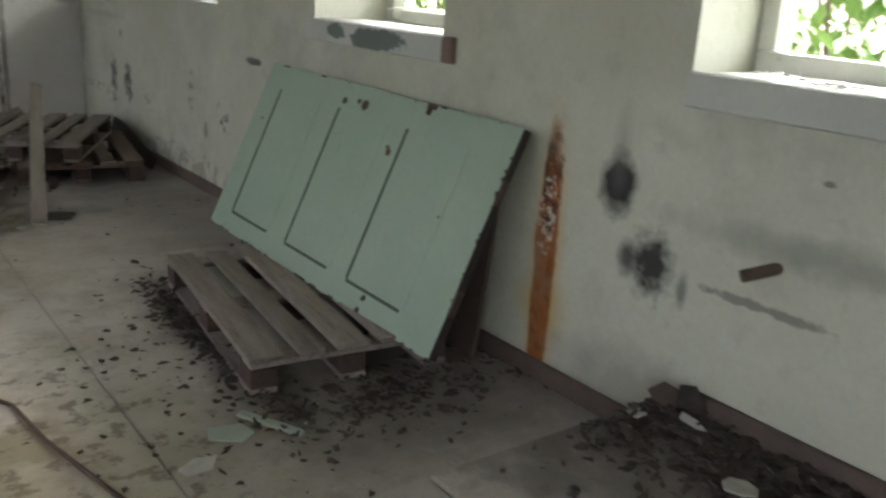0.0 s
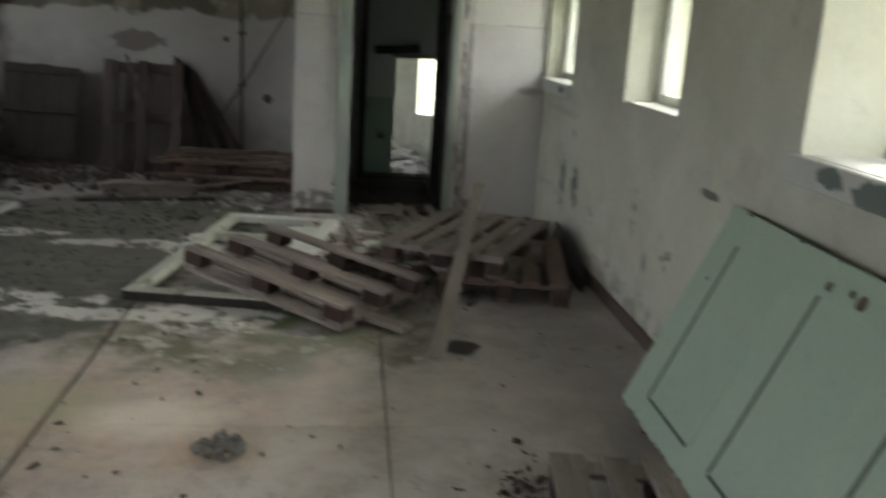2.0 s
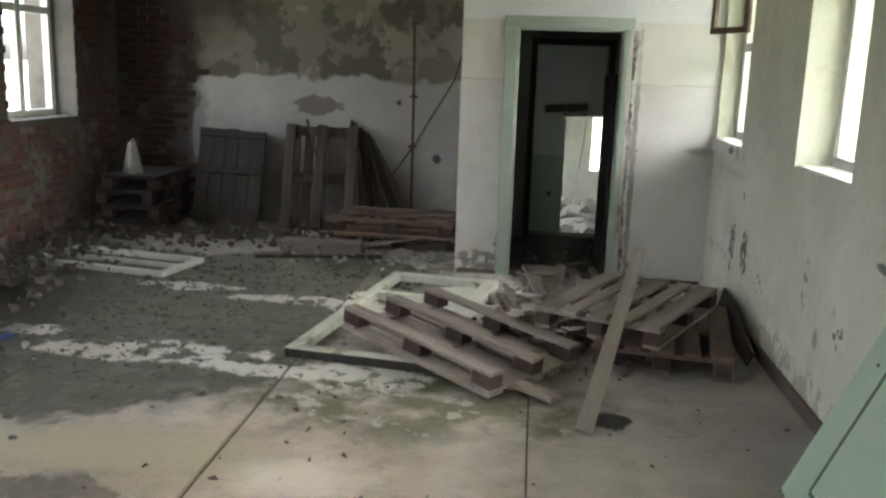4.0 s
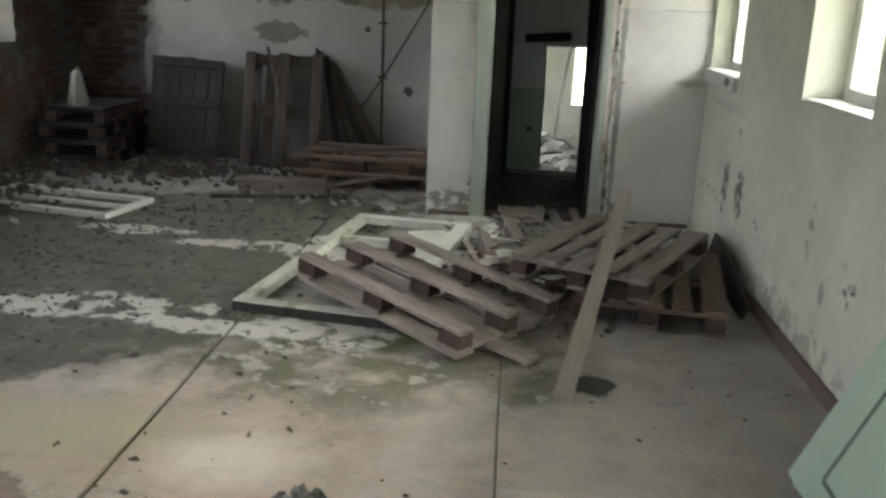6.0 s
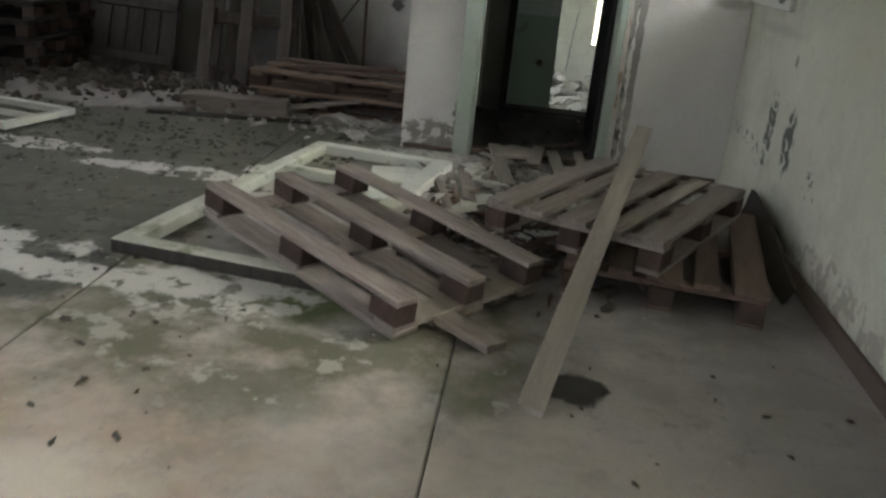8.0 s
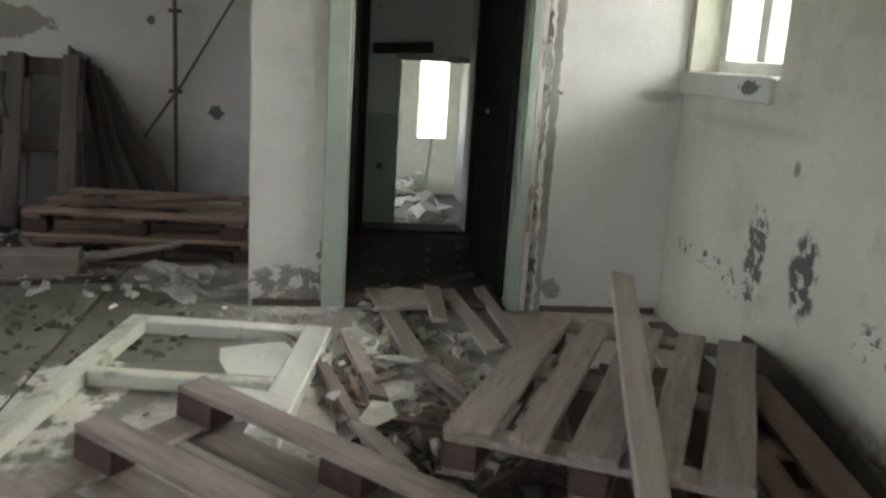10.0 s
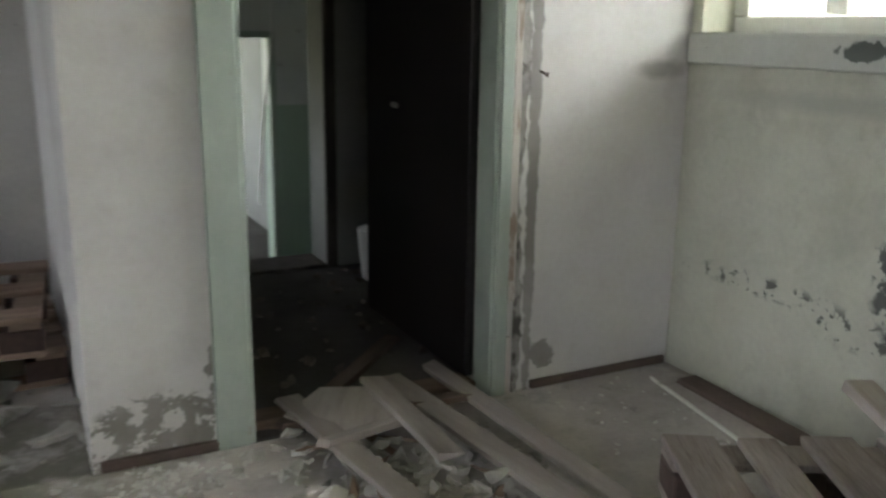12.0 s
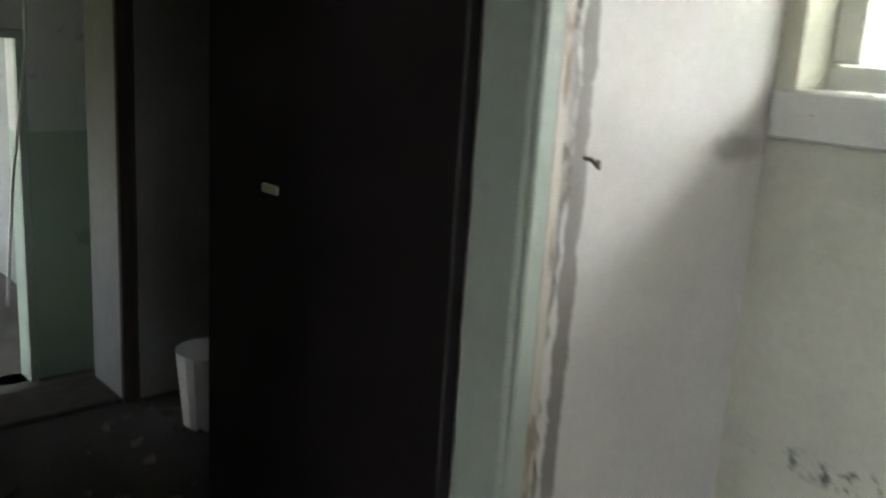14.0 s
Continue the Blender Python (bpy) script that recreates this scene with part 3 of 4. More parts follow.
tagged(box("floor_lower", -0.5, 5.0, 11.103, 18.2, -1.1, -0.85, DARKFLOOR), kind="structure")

# concrete slabs with open joints
floor = tagged(box("floor", BX + 0.002, WX - 0.002, BACK + 0.002, FAR - 0.002, -0.2, -0.018, DARKRUBBLE), kind="structure")
xs, ys = [BX + 0.002, -1.63, -0.2, 1.175, WX - 0.002], [BACK + 0.002, 1.6, 4.93, 8.2, FAR - 0.002]
for i in range(4):
    for j in range(4):
        x0, x1, y0, y1 = xs[i] + (0.006, 0.004, 0.009, 0.0035)[i], xs[i + 1] - (0.004, 0.009, 0.0035, 0.003)[i], ys[j] + 0.002, ys[j + 1] - 0.002
        if j == 3 and i > 1:
            y1 = DOORY - 0.004 if i == 3 else FAR - 0.004
        if i == 2 and j == 3:
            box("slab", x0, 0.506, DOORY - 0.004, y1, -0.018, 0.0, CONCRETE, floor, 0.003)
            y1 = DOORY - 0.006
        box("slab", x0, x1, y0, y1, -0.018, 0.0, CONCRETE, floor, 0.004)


# ---- windows ----
def window(name, face, y0, y1, z0, z1, depth, side, cols, transom, reveal_sill=True, glass=True):
    """A painted timber window in a reveal: side is 1 where the outside lies towards +x."""
    root = tagged(empty(name, pose(face, y0, z0)), kind="structure")
    X = lambda a, b: (min(side * a, side * b), max(side * a, side * b))
    w, h, t = y1 - y0, z1 - z0, 0.07
    d0, d1 = depth, depth + 0.07
    bm = bmesh.new()
    for a, b, c, d in ((0, w, 0, t), (0, w, h - t, h), (0, t, t, h - t), (w - t, w, t, h - t)):
        add_box(bm, *X(d0, d1), a + 0.002, b - 0.002, c + 0.002, d - 0.002)
    mesh_ob("frame", bm, WHITEPAINT, root, 0.004)
    bm = bmesh.new()
    for i in range(1, cols):
        c = w * i / cols
        add_box(bm, *X(d0 - 0.012, d1 - 0.015), c - 0.04, c + 0.04, t, h - t)
    if transom:
        add_box(bm, *X(d0 - 0.006, d1 - 0.02), t, w - t, transom - 0.035, transom + 0.035)
    if len(bm.verts):
        mesh_ob("mullion", bm, WHITEPAINT, root, 0.004)
    else:
        bm.free()
    if glass:
        for i in range(cols):
            g = box("pane", *X(d0 + 0.03, d0 + 0.034), w * i / cols + 0.045, w * (i + 1) / cols - 0.045, t + 0.003, h - t - 0.003, GLASS, root, 0)
            g.visible_shadow = False
    return root


window("window_1", WX, *WIN[0], 0.3, 1, 2, 1.05)
window("window_2", WX, *WIN[1], 0.43, 1, 1, 0, glass=False)
window("window_3", WX, *WIN[2], 0.2, 1, 2, 1.0)
window("window_4", WX, *WIN[3], 0.14, 1, 2, 0.72)
window("window_5", WX, *WIN[4], 0.3, 1, 2, 1.05)
for k, b in enumerate(BWIN):
    window("window_%d" % (6 + k), BX, *b, 0.22, -1, 2, 1.0, glass=False)
# projecting sill slabs
for y0, y1, zt in ((0.95, 2.24, 1.245), (3.42, 4.67, 1.245), (8.09, 8.99, 1.245)):
    bm = bmesh.new()
    add_box(bm, WX - 0.03, WX + 0.002, y0, y1, zt - 0.105, zt + 0.002)
    add_box(bm, WX + 0.002, WX + 0.29, max(y0, 0.96) + 0.06, y1 - 0.07, zt - 0.01, zt + 0.004)
    tagged(mesh_ob("window_sill", bm, SILL, bevel=0.006), kind="structure")
tagged(box("window_sill", WX + 0.002, WX + 0.19, 5.86, 6.75, 1.236, 1.248, SILL), kind="structure")


def sash(name, m, w, h, t, depth, bars, mat, label, glass=False, cat="window sash"):
    """A loose sash in its own xz plane, with its foot at the origin."""
    root = tagged(empty(name, m), label, cat)
    bm = bmesh.new()
    for a, b, c, d in ((0, w, 0, t), (0, w, h - t, h), (0, t, t, h - t), (w - t, w, t, h - t)):
        add_box(bm, a + 0.001, b - 0.001, 0, depth, c + 0.001, d - 0.001)
    mesh_ob("frame", bm, mat, root, 0.004)
    if bars:
        bm = bmesh.new()
        for kind, at in bars:
            if kind == "v":
                add_box(bm, at - t * 0.35, at + t * 0.35, depth * 0.1, depth * 0.85, t, h - t)
            else:
                add_box(bm, t, w - t, depth * 0.1, depth * 0.85, at - t * 0.35, at + t * 0.35)
        mesh_ob("glazing_bar", bm, mat, root, 0.003)
    if glass:
        g = box("pane", t, w - t, depth * 0.45, depth * 0.5, t, h - t, GLASS, root, 0)
        g.visible_shadow = False
    return root


# the casement of the second window stands open outwards, a small vent hangs inside the fourth
sash("casement", pose(3.0, 4.5, 1.26, 0, 0, -35), 0.55, 1.42, 0.06, 0.045, [("v", 0.2), ("v", 0.36)], WHITEPAINT, "white painted casement standing open in the window", True)
sash("vent_casement", pose(2.6, 8.12, 2.03, 0, 0, 115), 0.42, 0.33, 0.045, 0.04, [], DAMPWOOD, "small brown wooden vent sash hanging open", True)

# ---- door opening ----
root = tagged(empty("door_1"), kind="structure")
bm = bmesh.new()
for x0, x1, z0, z1 in ((0.86, 0.965, 0.0, 2.07), (1.815, 1.862, 0.0, 2.07), (0.86, 1.895, 2.07, 2.16)):
    add_box(bm, x0, x1, DOORY - 0.022, DOORY + 0.003, z0, z1)
mesh_ob("casing", bm, TRIM, root, 0.005)
bm = bmesh.new()
for x0, x1, z0, z1 in ((0.963, 0.98, 0.0, 2.07), (1.8, 1.817, 0.0, 2.07), (0.98, 1.8, 2.05, 2.072)):
    add_box(bm, x0, x1, DOORY - 0.01, DOORY + 0.105, z0, z1)
mesh_ob("jamb", bm, TRIM, root, 0.004)
bm = bmesh.new()
add_box(bm, 0.985, 1.795, DOORY + 0.066, DOORY + 0.17, -0.004, 0.03)
mesh_ob("threshold", bm, DAMPWOOD, root, 0.006)
# the casing's outer strip is stripped bare and splintered, with broken plaster beside it
bm = bmesh.new()
add_box(bm, 1.864, 1.893, DOORY - 0.016, DOORY + 0.003, 0.34, 2.068)
add_box(bm, 1.866, 1.885, DOORY - 0.012, DOORY + 0.003, 0.0, 0.21)
mesh_ob("bared_strip", bm, BAREPAINT, root, 0.003)
bm = bmesh.new()
zs = [2.066 * i / 70 for i in range(71)]
edge = [(1.894, 1.912 + rng.uniform(0, 0.02) + 0.012 * math.sin(z * 7)) for z in zs]
rows = []
for z, (a, b) in zip(zs, edge):
    d = rng.uniform(0.002, 0.007)
    rows.append([bm.verts.new(p) for p in ((a, DOORY + 0.003, z), (a, DOORY - d - 0.004, z), ((a + b) / 2, DOORY - d + 0.001, z), (b, DOORY - 0.0012, z), (b, DOORY + 0.003, z))])
for p, q in zip(rows, rows[1:]):
    for k in range(4):
        bm.faces.new([p[k], p[k + 1], q[k + 1], q[k]])
mesh_ob("broken_plaster", bm, CRACK, root)
root = tagged(empty("door_leaf", pose(1.79, 9.112, 0.035, 0, 0, 90.5)), "dark brown, almost black door leaf, open into the hall", "door")
box("panel", 0, 0.9, -0.016, 0.02, 0, 1.68, BLACK, root)
bm = bmesh.new()
add_box(bm, 0.57, 0.63, 0.02, 0.03, 0.91, 0.93)
mesh_ob("letter_slot", bm, STEEL, root, 0.002)
root = tagged(empty("door_2"), kind="structure")
bm = bmesh.new()
for x0, x1, z0, z1 in ((1.07, 1.13, 0.0, 2.06), (1.86, 1.92, 0.0, 2.06), (1.13, 1.86, 2.0, 2.06)):
    add_box(bm, x0, x1, 10.83, 10.852, z0, z1)
mesh_ob("casing", bm, DARKWOOD, root, 0.004)
box("threshold", 1.13, 1.86, 10.84, 11.1, 0.0, 0.02, DARKWOOD, root)
root = tagged(empty("door_3"), kind="structure")
bm = bmesh.new()
add_box(bm, 1.5, 2.31, 13.26, 13.302, 1.17, 1.22)
add_box(bm, 2.26, 2.31, 13.26, 13.302, -0.85, 1.17)
mesh_ob("casing", bm, TRIM, root, 0.004)
bm = bmesh.new()
board_mesh(bm, 0.55, 0.1, 0.05, pose(1.28, 13.24, 1.26, 90, -4, 0), 0.02)
tagged(mesh_ob("lintel_bracket", bm, DARKWOOD), "broken dark wooden lintel end on the wall", "bracket")
bm = bmesh.new()
bmesh.ops.create_uvsphere(bm, u_segments=12, v_segments=8, radius=0.035, matrix=pose(1.38, 13.27, 0.15))
tagged(mesh_ob("light_switch", bm, IRON, smooth=True), "dark round light switch on the painted wall", "switch")
bm = bmesh.new()
bmesh.ops.create_cone(bm, cap_ends=True, segments=20, radius1=0.085, radius2=0.11, depth=0.26, matrix=pose(2.04, 10.55, 0.13))
tagged(mesh_ob("bucket", bm, PLASTIC), "pale plastic bucket on the dark hall floor", "bucket")

# baseboards
tagged(box("baseboard", WX - 0.022, WX - 0.001, 0.2, 8.06, 0.001, 0.085, BASEBOARD), kind="structure")
tagged(box("baseboard", 1.97, WX - 0.024, DOORY - 0.02, DOORY - 0.001, 0.001, 0.032, BASEBOARD), kind="structure")
tagged(box("baseboard", 0.53, 0.868, DOORY - 0.02, DOORY - 0.001, 0.001, 0.035, BASEBOARD), kind="structure")
plank("loose_baseboard", (2.53, 8.8, 0.001), (2.5, 8.1, 0.001), 0.09, 0.02, BASEBOARD, "dark brown baseboard torn loose from the wall", 0)
plank("white_batten", (2.43, 8.88, 0.0), (2.32, 8.2, 0.0), 0.012, 0.012, WHITEPAINT, "thin white painted batten lying on the floor")


# ---- the green door leaning on the wall ----
def green_door():
    L, W, T = 2.03, 0.92, 0.042
    lean = math.degrees(math.atan2(0.37, 0.84))
    root = tagged(empty("green_door", pose(2.15, 4.92, 0.152, 0, 0.6, -90) @ pose(0, 0, 0, -lean, 0, 0)), "pale green panelled door leaning on its long side against the wall", "door")
    bm = bmesh.new()
    add_box(bm, 0, L, 0, T, 0, W)
    mesh_ob("leaf", bm, GREENPAINT, root, 0.004)
    bm = bmesh.new()
    for x in (0.2, 0.8, 1.37):
        add_box(bm, x - 0.009, x + 0.009, -0.004, 0.002, 0.11, 0.79)
        add_box(bm, x, x + 0.4, -0.004, 0.002, 0.096, 0.11)
    mesh_ob("panel_groove", bm, GROOVE, root, 0.001)
    for x in (0.205, 0.805, 1.375):
        box("panel", x + 0.005, x + 0.42, -0.003, 0.004, 0.114, 0.79, GREENPAINT, root, 0.001)
    bm = bmesh.new()
    for x, z, r in ((0.82, 0.83, 0.017), (0.94, 0.845, 0.013), (0.995, 0.835, 0.025), (1.3, 0.67, 0.016), (1.285, 0.69, 0.01), (1.53, 0.075, 0.014), (1.52, 0.02, 0.013), (0.12, 0.62, 0.006), (1.78, 0.5, 0.006)):
        bmesh.ops.create_cone(bm, cap_ends=True, segments=12, radius1=r, radius2=r * 0.8, depth=0.006, matrix=pose(x, -0.003, z, 90))
    mesh_ob("lock_hole", bm, IRON, root)
    bm = bmesh.new()
    add_box(bm, 1.44, 1.5, -0.006, 0.004, 0.895, 0.918)
    add_box(bm, 1.455, 1.475, -0.012, 0.004, 0.87, 0.9)
    mesh_ob("latch", bm, IRON, root, 0.002)
    bm = bmesh.new()
    for k in range(46):
        x, e = rng.uniform(0, L), rng.uniform(0.006, 0.024)
        z = 0.001 if rng.random() < 0.7 else W - 0.009
        add_box(bm, x, min(L, x + e * rng.uniform(0.8, 2.5)), -0.0012, 0.004, z, z + min(0.008, e * 0.5))
    for k in range(16):
        z, e = rng.uniform(0, W - 0.03), rng.uniform(0.003, 0.01)
        add_box(bm, L - e, L - 0.001, -0.0012, 0.004, z, z + e * rng.uniform(0.7, 1.6))
    mesh_ob("chipped_edge", bm, DARKWOOD, root)
    bm = bmesh.new()
    for z in (0.18, 0.62):
        add_box(bm, L, L + 0.006, 0.004, T - 0.004, z, z + 0.1)
    mesh_ob("hinge", bm, IRON, root, 0.002)
    box("dark_edge", L - 0.001, L + 0.003, 0.002, T - 0.002, 0.004, W - 0.004, DARKWOOD, root, 0.001)


green_door()
# dark board filling the dark gap behind the leaning door
root = box("brown_panel", 0, 1.5, 0, 0.02, 0, 0.8, BASEBOARD)
root.matrix_basis = pose(2.5, 4.55, 0.001, 0, 0, -90) @ pose(0, 0, 0, -6, 0, 0)
tagged(root, "dark brown board filling the gap behind the green door", "board")


# ---- pallets ----
def pallet(name, m, label, length=1.2, boards=5, width=0.8, mat=PALLET, group="pallets", missing=()):
    """Deck boards along x on cross boards, nine blocks and three skids; the foot at the origin's height."""
    root = tagged(empty(name, m), label, "pallet", group)
    bw = 0.13 if boards > 3 else 0.145
    for i in range(boards):
        if i in missing:
            continue
        y = -width / 2 + bw / 2 + (width - bw) * i / (boards - 1)
        bm = bmesh.new()
        board_mesh(bm, length, bw if i % 2 == 0 else bw * 0.74, 0.022, Matrix.Translation((-length / 2 + rng.uniform(-0.006, 0.006), y + rng.uniform(-0.006, 0.006), 0.122)), 0.008)
        mesh_ob("deck_board", bm, mat, root, 0.003)
    for x in (-length / 2 + 0.055, 0, length / 2 - 0.055):
        bm = bmesh.new()
        board_mesh(bm, width, 0.1, 0.022, pose(x, -width / 2, 0.0995, 0, 0, 90), 0.004)
        mesh_ob("cross_board", bm, mat, root, 0.003)
    rows = (-width / 2 + 0.05, 0, width / 2 - 0.05) if width > 0.6 else (-width / 2 + 0.05, width / 2 - 0.05)
    for y in rows:
        bm = bmesh.new()
        board_mesh(bm, length, 0.1, 0.022, Matrix.Translation((-length / 2, y, 0.0)), 0.006)
        mesh_ob("skid", bm, mat, root, 0.003)
        for x in (-length / 2 + 0.07, 0, length / 2 - 0.07):
            box("block", x - 0.07, x + 0.07, y - 0.05, y + 0.05, 0.0225, 0.099, BLOCKWOOD, root, 0.004)
    return root


GREYP = "grey weathered wooden pallet"
pallet("pallet", pose(2.06, 3.76, 0.003, 0, 0, 83), GREYP + " lying under the foot of the green door", 1.28)
# upside down, its far end raised on the frame below
pallet("pallet", pose(0.75, 6.68, 0.215, 0, 0, -37.5) @ pose(0, 0, 0, 180, 5.5, 0), GREYP + " lying upside down on rubbish")
pallet("pallet", pose(2.04, 7.22, 0.003, 0, 0, 80.5), GREYP + " lying on the floor by the wall", mat=DAMPWOOD)
pallet("pallet", pose(1.825, 7.32, 0.149, 0, 0, 63.5), GREYP + " lying across another pallet")
for k, (x, y, rz) in enumerate(((-0.11, 10.1, 2), (-0.04, 10.12, -4))):
    pallet("pallet", pose(x - 0.1 * k, y - 0.06 * k, 0.003 + 0.1465 * k, 0, 0, rz), "reddish brown damp wooden pallet in a low stack", mat=BROWNWOOD, missing=(1, 3) if k == 1 else ())
pallet("pallet", pose(-1.07, 10.52, 0.575) @ pose(0, 0, 0, -105, 0, 0) @ pose(0, 0, 0, 0, 0, 90), "dark wooden pallet standing on end against the wall", 1.1, 5, 0.76, DARKPALLET, missing=(1,))
plank("plank", (-1.02, 10.3, 0.72), (-1.2, 10.52, 1.16), 0.025, 0.02, DARKPALLET, "thin dark stick leaning on the upright pallet")

plank("plank", (-0.55, 9.85, 0.3), (0.3, 10.0, 0.34), 0.1, 0.025, DAMPWOOD, "reddish brown board on the low pallet stack")
plank("plank", (-0.62, 9.62, 0.0), (0.1, 9.66, 0.14), 0.1, 0.025, PALLET, "pale board propped on the low pallet stack")
long_plank = plank("leaning_plank", (1.44, 5.665, 0.0), (1.9, 7.66, 0.53), 0.085, 0.024, PLANK, "long pale weathered plank leaning over the pallets", 12, 0.012)
for x, y in ((0.12, 0.015), (0.85, -0.02), (1.18, 0.012), (1.9, -0.01)):
    bm = bmesh.new()
    bmesh.ops.create_cone(bm, cap_ends=True, segments=8, radius1=0.006, radius2=0.004, depth=0.006, matrix=pose(x, y, 0.026))
    mesh_ob("nail_head", bm, STEEL, long_plank)
plank("plank", (0.69, 6.6, 0.03), (1.32, 6.02, 0.02), 0.09, 0.03, PALLET, "grey pallet board lying under the overturned pallet")

# dark board set over the dark strip at the wall foot
bm = bmesh.new()
board_mesh(bm, 1.12, 0.23, 0.018, pose(0, 0, 0.115, 90, 0, 0), 0.03, 8)
for v in bm.verts:
    v.co.z *= 1.0 - 0.6 * max(0.0, v.co.x / 1.12) ** 1.5
board = mesh_ob("dark_board", bm, DARKWOOD, bevel=0.002)
board.matrix_basis = pose(2.52, 7.98, 0.002, 0, 0, -91) @ pose(0, 0, 0, -15, 0, 0)
tagged(board, "dark board leaning on the wall behind the pallets", "board")

# ---- the painted door frame on the floor ----
def floor_frame():
    w, L, t = 0.88, 2.14, 0.085
    root = tagged(empty("door_frame", pose(-0.275, 6.5, 0.002, 0, 0, -8.6)), "peeling white painted door frame lying flat on the floor", "door frame")
    for n, a, b, c, d, mt in (("side_member", 0, t, 0, L, MOSSPAINT), ("side_member", w - t - 0.03, w, 1.02, L, WHITEPAINT), ("bottom_member", t + 0.002, w + 0.05, 0, t, MOSSPAINT),
                              ("top_member", t + 0.002, w - t - 0.032, L - t, L, WHITEPAINT), ("transom", t + 0.002, w - t - 0.032, 1.45, 1.51, MOSSPAINT)):
        box(n, a, b, c, d, 0, 0.062, mt, root, 0.006)
    box("dark_edge", 0.004, w + 0.05, -0.004, -0.0005, 0.002, 0.056, DARKWOOD, root, 0.001)


floor_frame()
sash("window_sash", pose(-1.64, 8.78, 0.05, 0, 0, 169) @ pose(0, 0, 0, -90, 0, 0), 1.3, 0.62, 0.055, 0.045, [("h", 0.31)], WHITEPAINT, "white painted window sash lying on the rubble")


def flat_scrap(name, x, y, z, r, mat, label, cat, tilt=0.0, n=7, flat=1.0):
    """A broken flat piece with an uneven outline."""
    bm = bmesh.new()
    top, bot = [], []
    for k in range(n):
        a = 2 * math.pi * k / n
        q = r * rng.uniform(0.55, 1.1)
        p = (math.cos(a) * q, math.sin(a) * q * flat)
        h = rng.uniform(0, 0.25) * r * 0.3
        bot.append(bm.verts.new((*p, h)))
        top.append(bm.verts.new((*p, h + 0.006)))
    bm.faces.new(bot[::-1]), bm.faces.new(top)
    for k in range(n):
        bm.faces.new([bot[k], bot[(k + 1) % n], top[(k + 1) % n], top[k]])
    ob = mesh_ob(name, bm, mat)
    ob.matrix_basis = pose(x, y, z, tilt, tilt * 0.6, rng.uniform(0, 360))
    return tagged(ob, label, cat)


flat_scrap("white_sheet", 0.62, 8.2, 0.012, 0.2, WHITEPAINT, "torn white sheet of board on the floor", "board", 0, 8)
flat_scrap("white_sheet", 0.62, 7.62, 0.065, 0.14, WHITEPAINT, "torn white sheet of board on the floor", "board", 4, 8)

# ---- planks and rubble in the doorway ----
for p, q, wd, mt in (((1.13, 9.18, 0.035), (1.26, 8.1, 0.05), 0.085, PLANK), ((1.52, 9.22, 0.025), (1.58, 8.15, 0.07), 0.08, PLANK), ((1.7, 9.26, 0.03), (1.72, 8.0, 0.06), 0.06, PLANK),
                     ((1.43, 9.17, 0.055), (1.39, 8.48, 0.09), 0.08, PLANK), ((1.13, 8.78, 0.05), (1.45, 8.84, 0.05), 0.07, PLANK), ((0.98, 8.45, 0.03), (1.08, 7.75, 0.03), 0.07, PALLET),
                     ((1.05, 9.02, 0.02), (1.7, 8.95, 0.03), 0.09, DAMPWOOD), ((1.2, 8.35, 0.02), (1.42, 7.75, 0.03), 0.08, PALLET), ((1.05, 7.6, 0.02), (1.4, 7.5, 0.02), 0.06, DAMPWOOD),
                     ((0.85, 8.2, 0.02), (1.08, 7.2, 0.02), 0.05, PALLET), ((1.3, 9.2, 0.02), (1.7, 9.6, 0.02), 0.07, DAMPWOOD), ((1.0, 7.55, 0.02), (1.12, 7.05, 0.1), 0.07, PLANK)):
    plank("plank", p, q, wd, 0.022, mt, "broken grey plank in the heap before the doorway", rng.uniform(-15, 15), 0.02, "planks in the doorway")
flat_scrap("board_piece", 1.28, 8.99, 0.05, 0.2, PLANK, "square piece of pale board among the planks", "board", 3, 5)
flat_scrap("board_piece", 1.05, 8.35, 0.02, 0.17, WHITEPAINT, "square piece of pale board among the planks", "board", 3, 5)

# ---- things in the recess ----
root = tagged(empty("boarded_panel", pose(-2.47, 10.56, 0.02) @ pose(0, 0, 0, -14, 2, 0)), "dark boarded panel leaning against the recess wall", "panel")
for k in range(5):
    box("board", 0.146 * k, 0.146 * k + 0.14, 0, 0.022, rng.uniform(0, 0.03), 1.04 - rng.uniform(0, 0.02), DARKWOOD, root)
for z in (0.1, 0.55, 0.94):
    box("batten", 0.0, 0.725, -0.024, -0.001, z, z + 0.08, DARKWOOD, root)
for k in range(6):
    plank("plank", (-0.78 + 0.14 * k, 10.58 + 0.03 * k, 0.02 + 0.05 * (k > 3)), (-0.79 + 0.035 * k, 10.86, 1.14 - 0.035 * k), 0.1, 0.022, DARKPALLET if k % 2 else DARKWOOD, "dark plank leaning askew in the recess", 80 + rng.uniform(-12, 12), 0.015, "planks in the recess")
plank("plank", (-1.3, 9.12, 0.0), (-0.2, 9.36, 0.0), 0.06, 0.025, DARKWOOD, "dark plank lying before the pallet stack")
plank("plank", (-1.15, 9.45, 0.0), (-0.4, 9.5, 0.0), 0.2, 0.12, PALLET, "thick pale beam lying before the pallet stack", 0, 0.02)
for k in range(4):
    pallet("small_pallet", pose(-2.87 + rng.uniform(-0.03, 0.05) + 0.05 * (k % 2), 10.3 + rng.uniform(-0.05, 0.05), 0.003 + 0.1465 * k, 0, 0, 90 + rng.uniform(-7, 7)), "black wooden pallet in the corner stack", 0.85, 5, 0.56, BLACKWOOD, "pallets in the corner")
bm = bmesh.new()
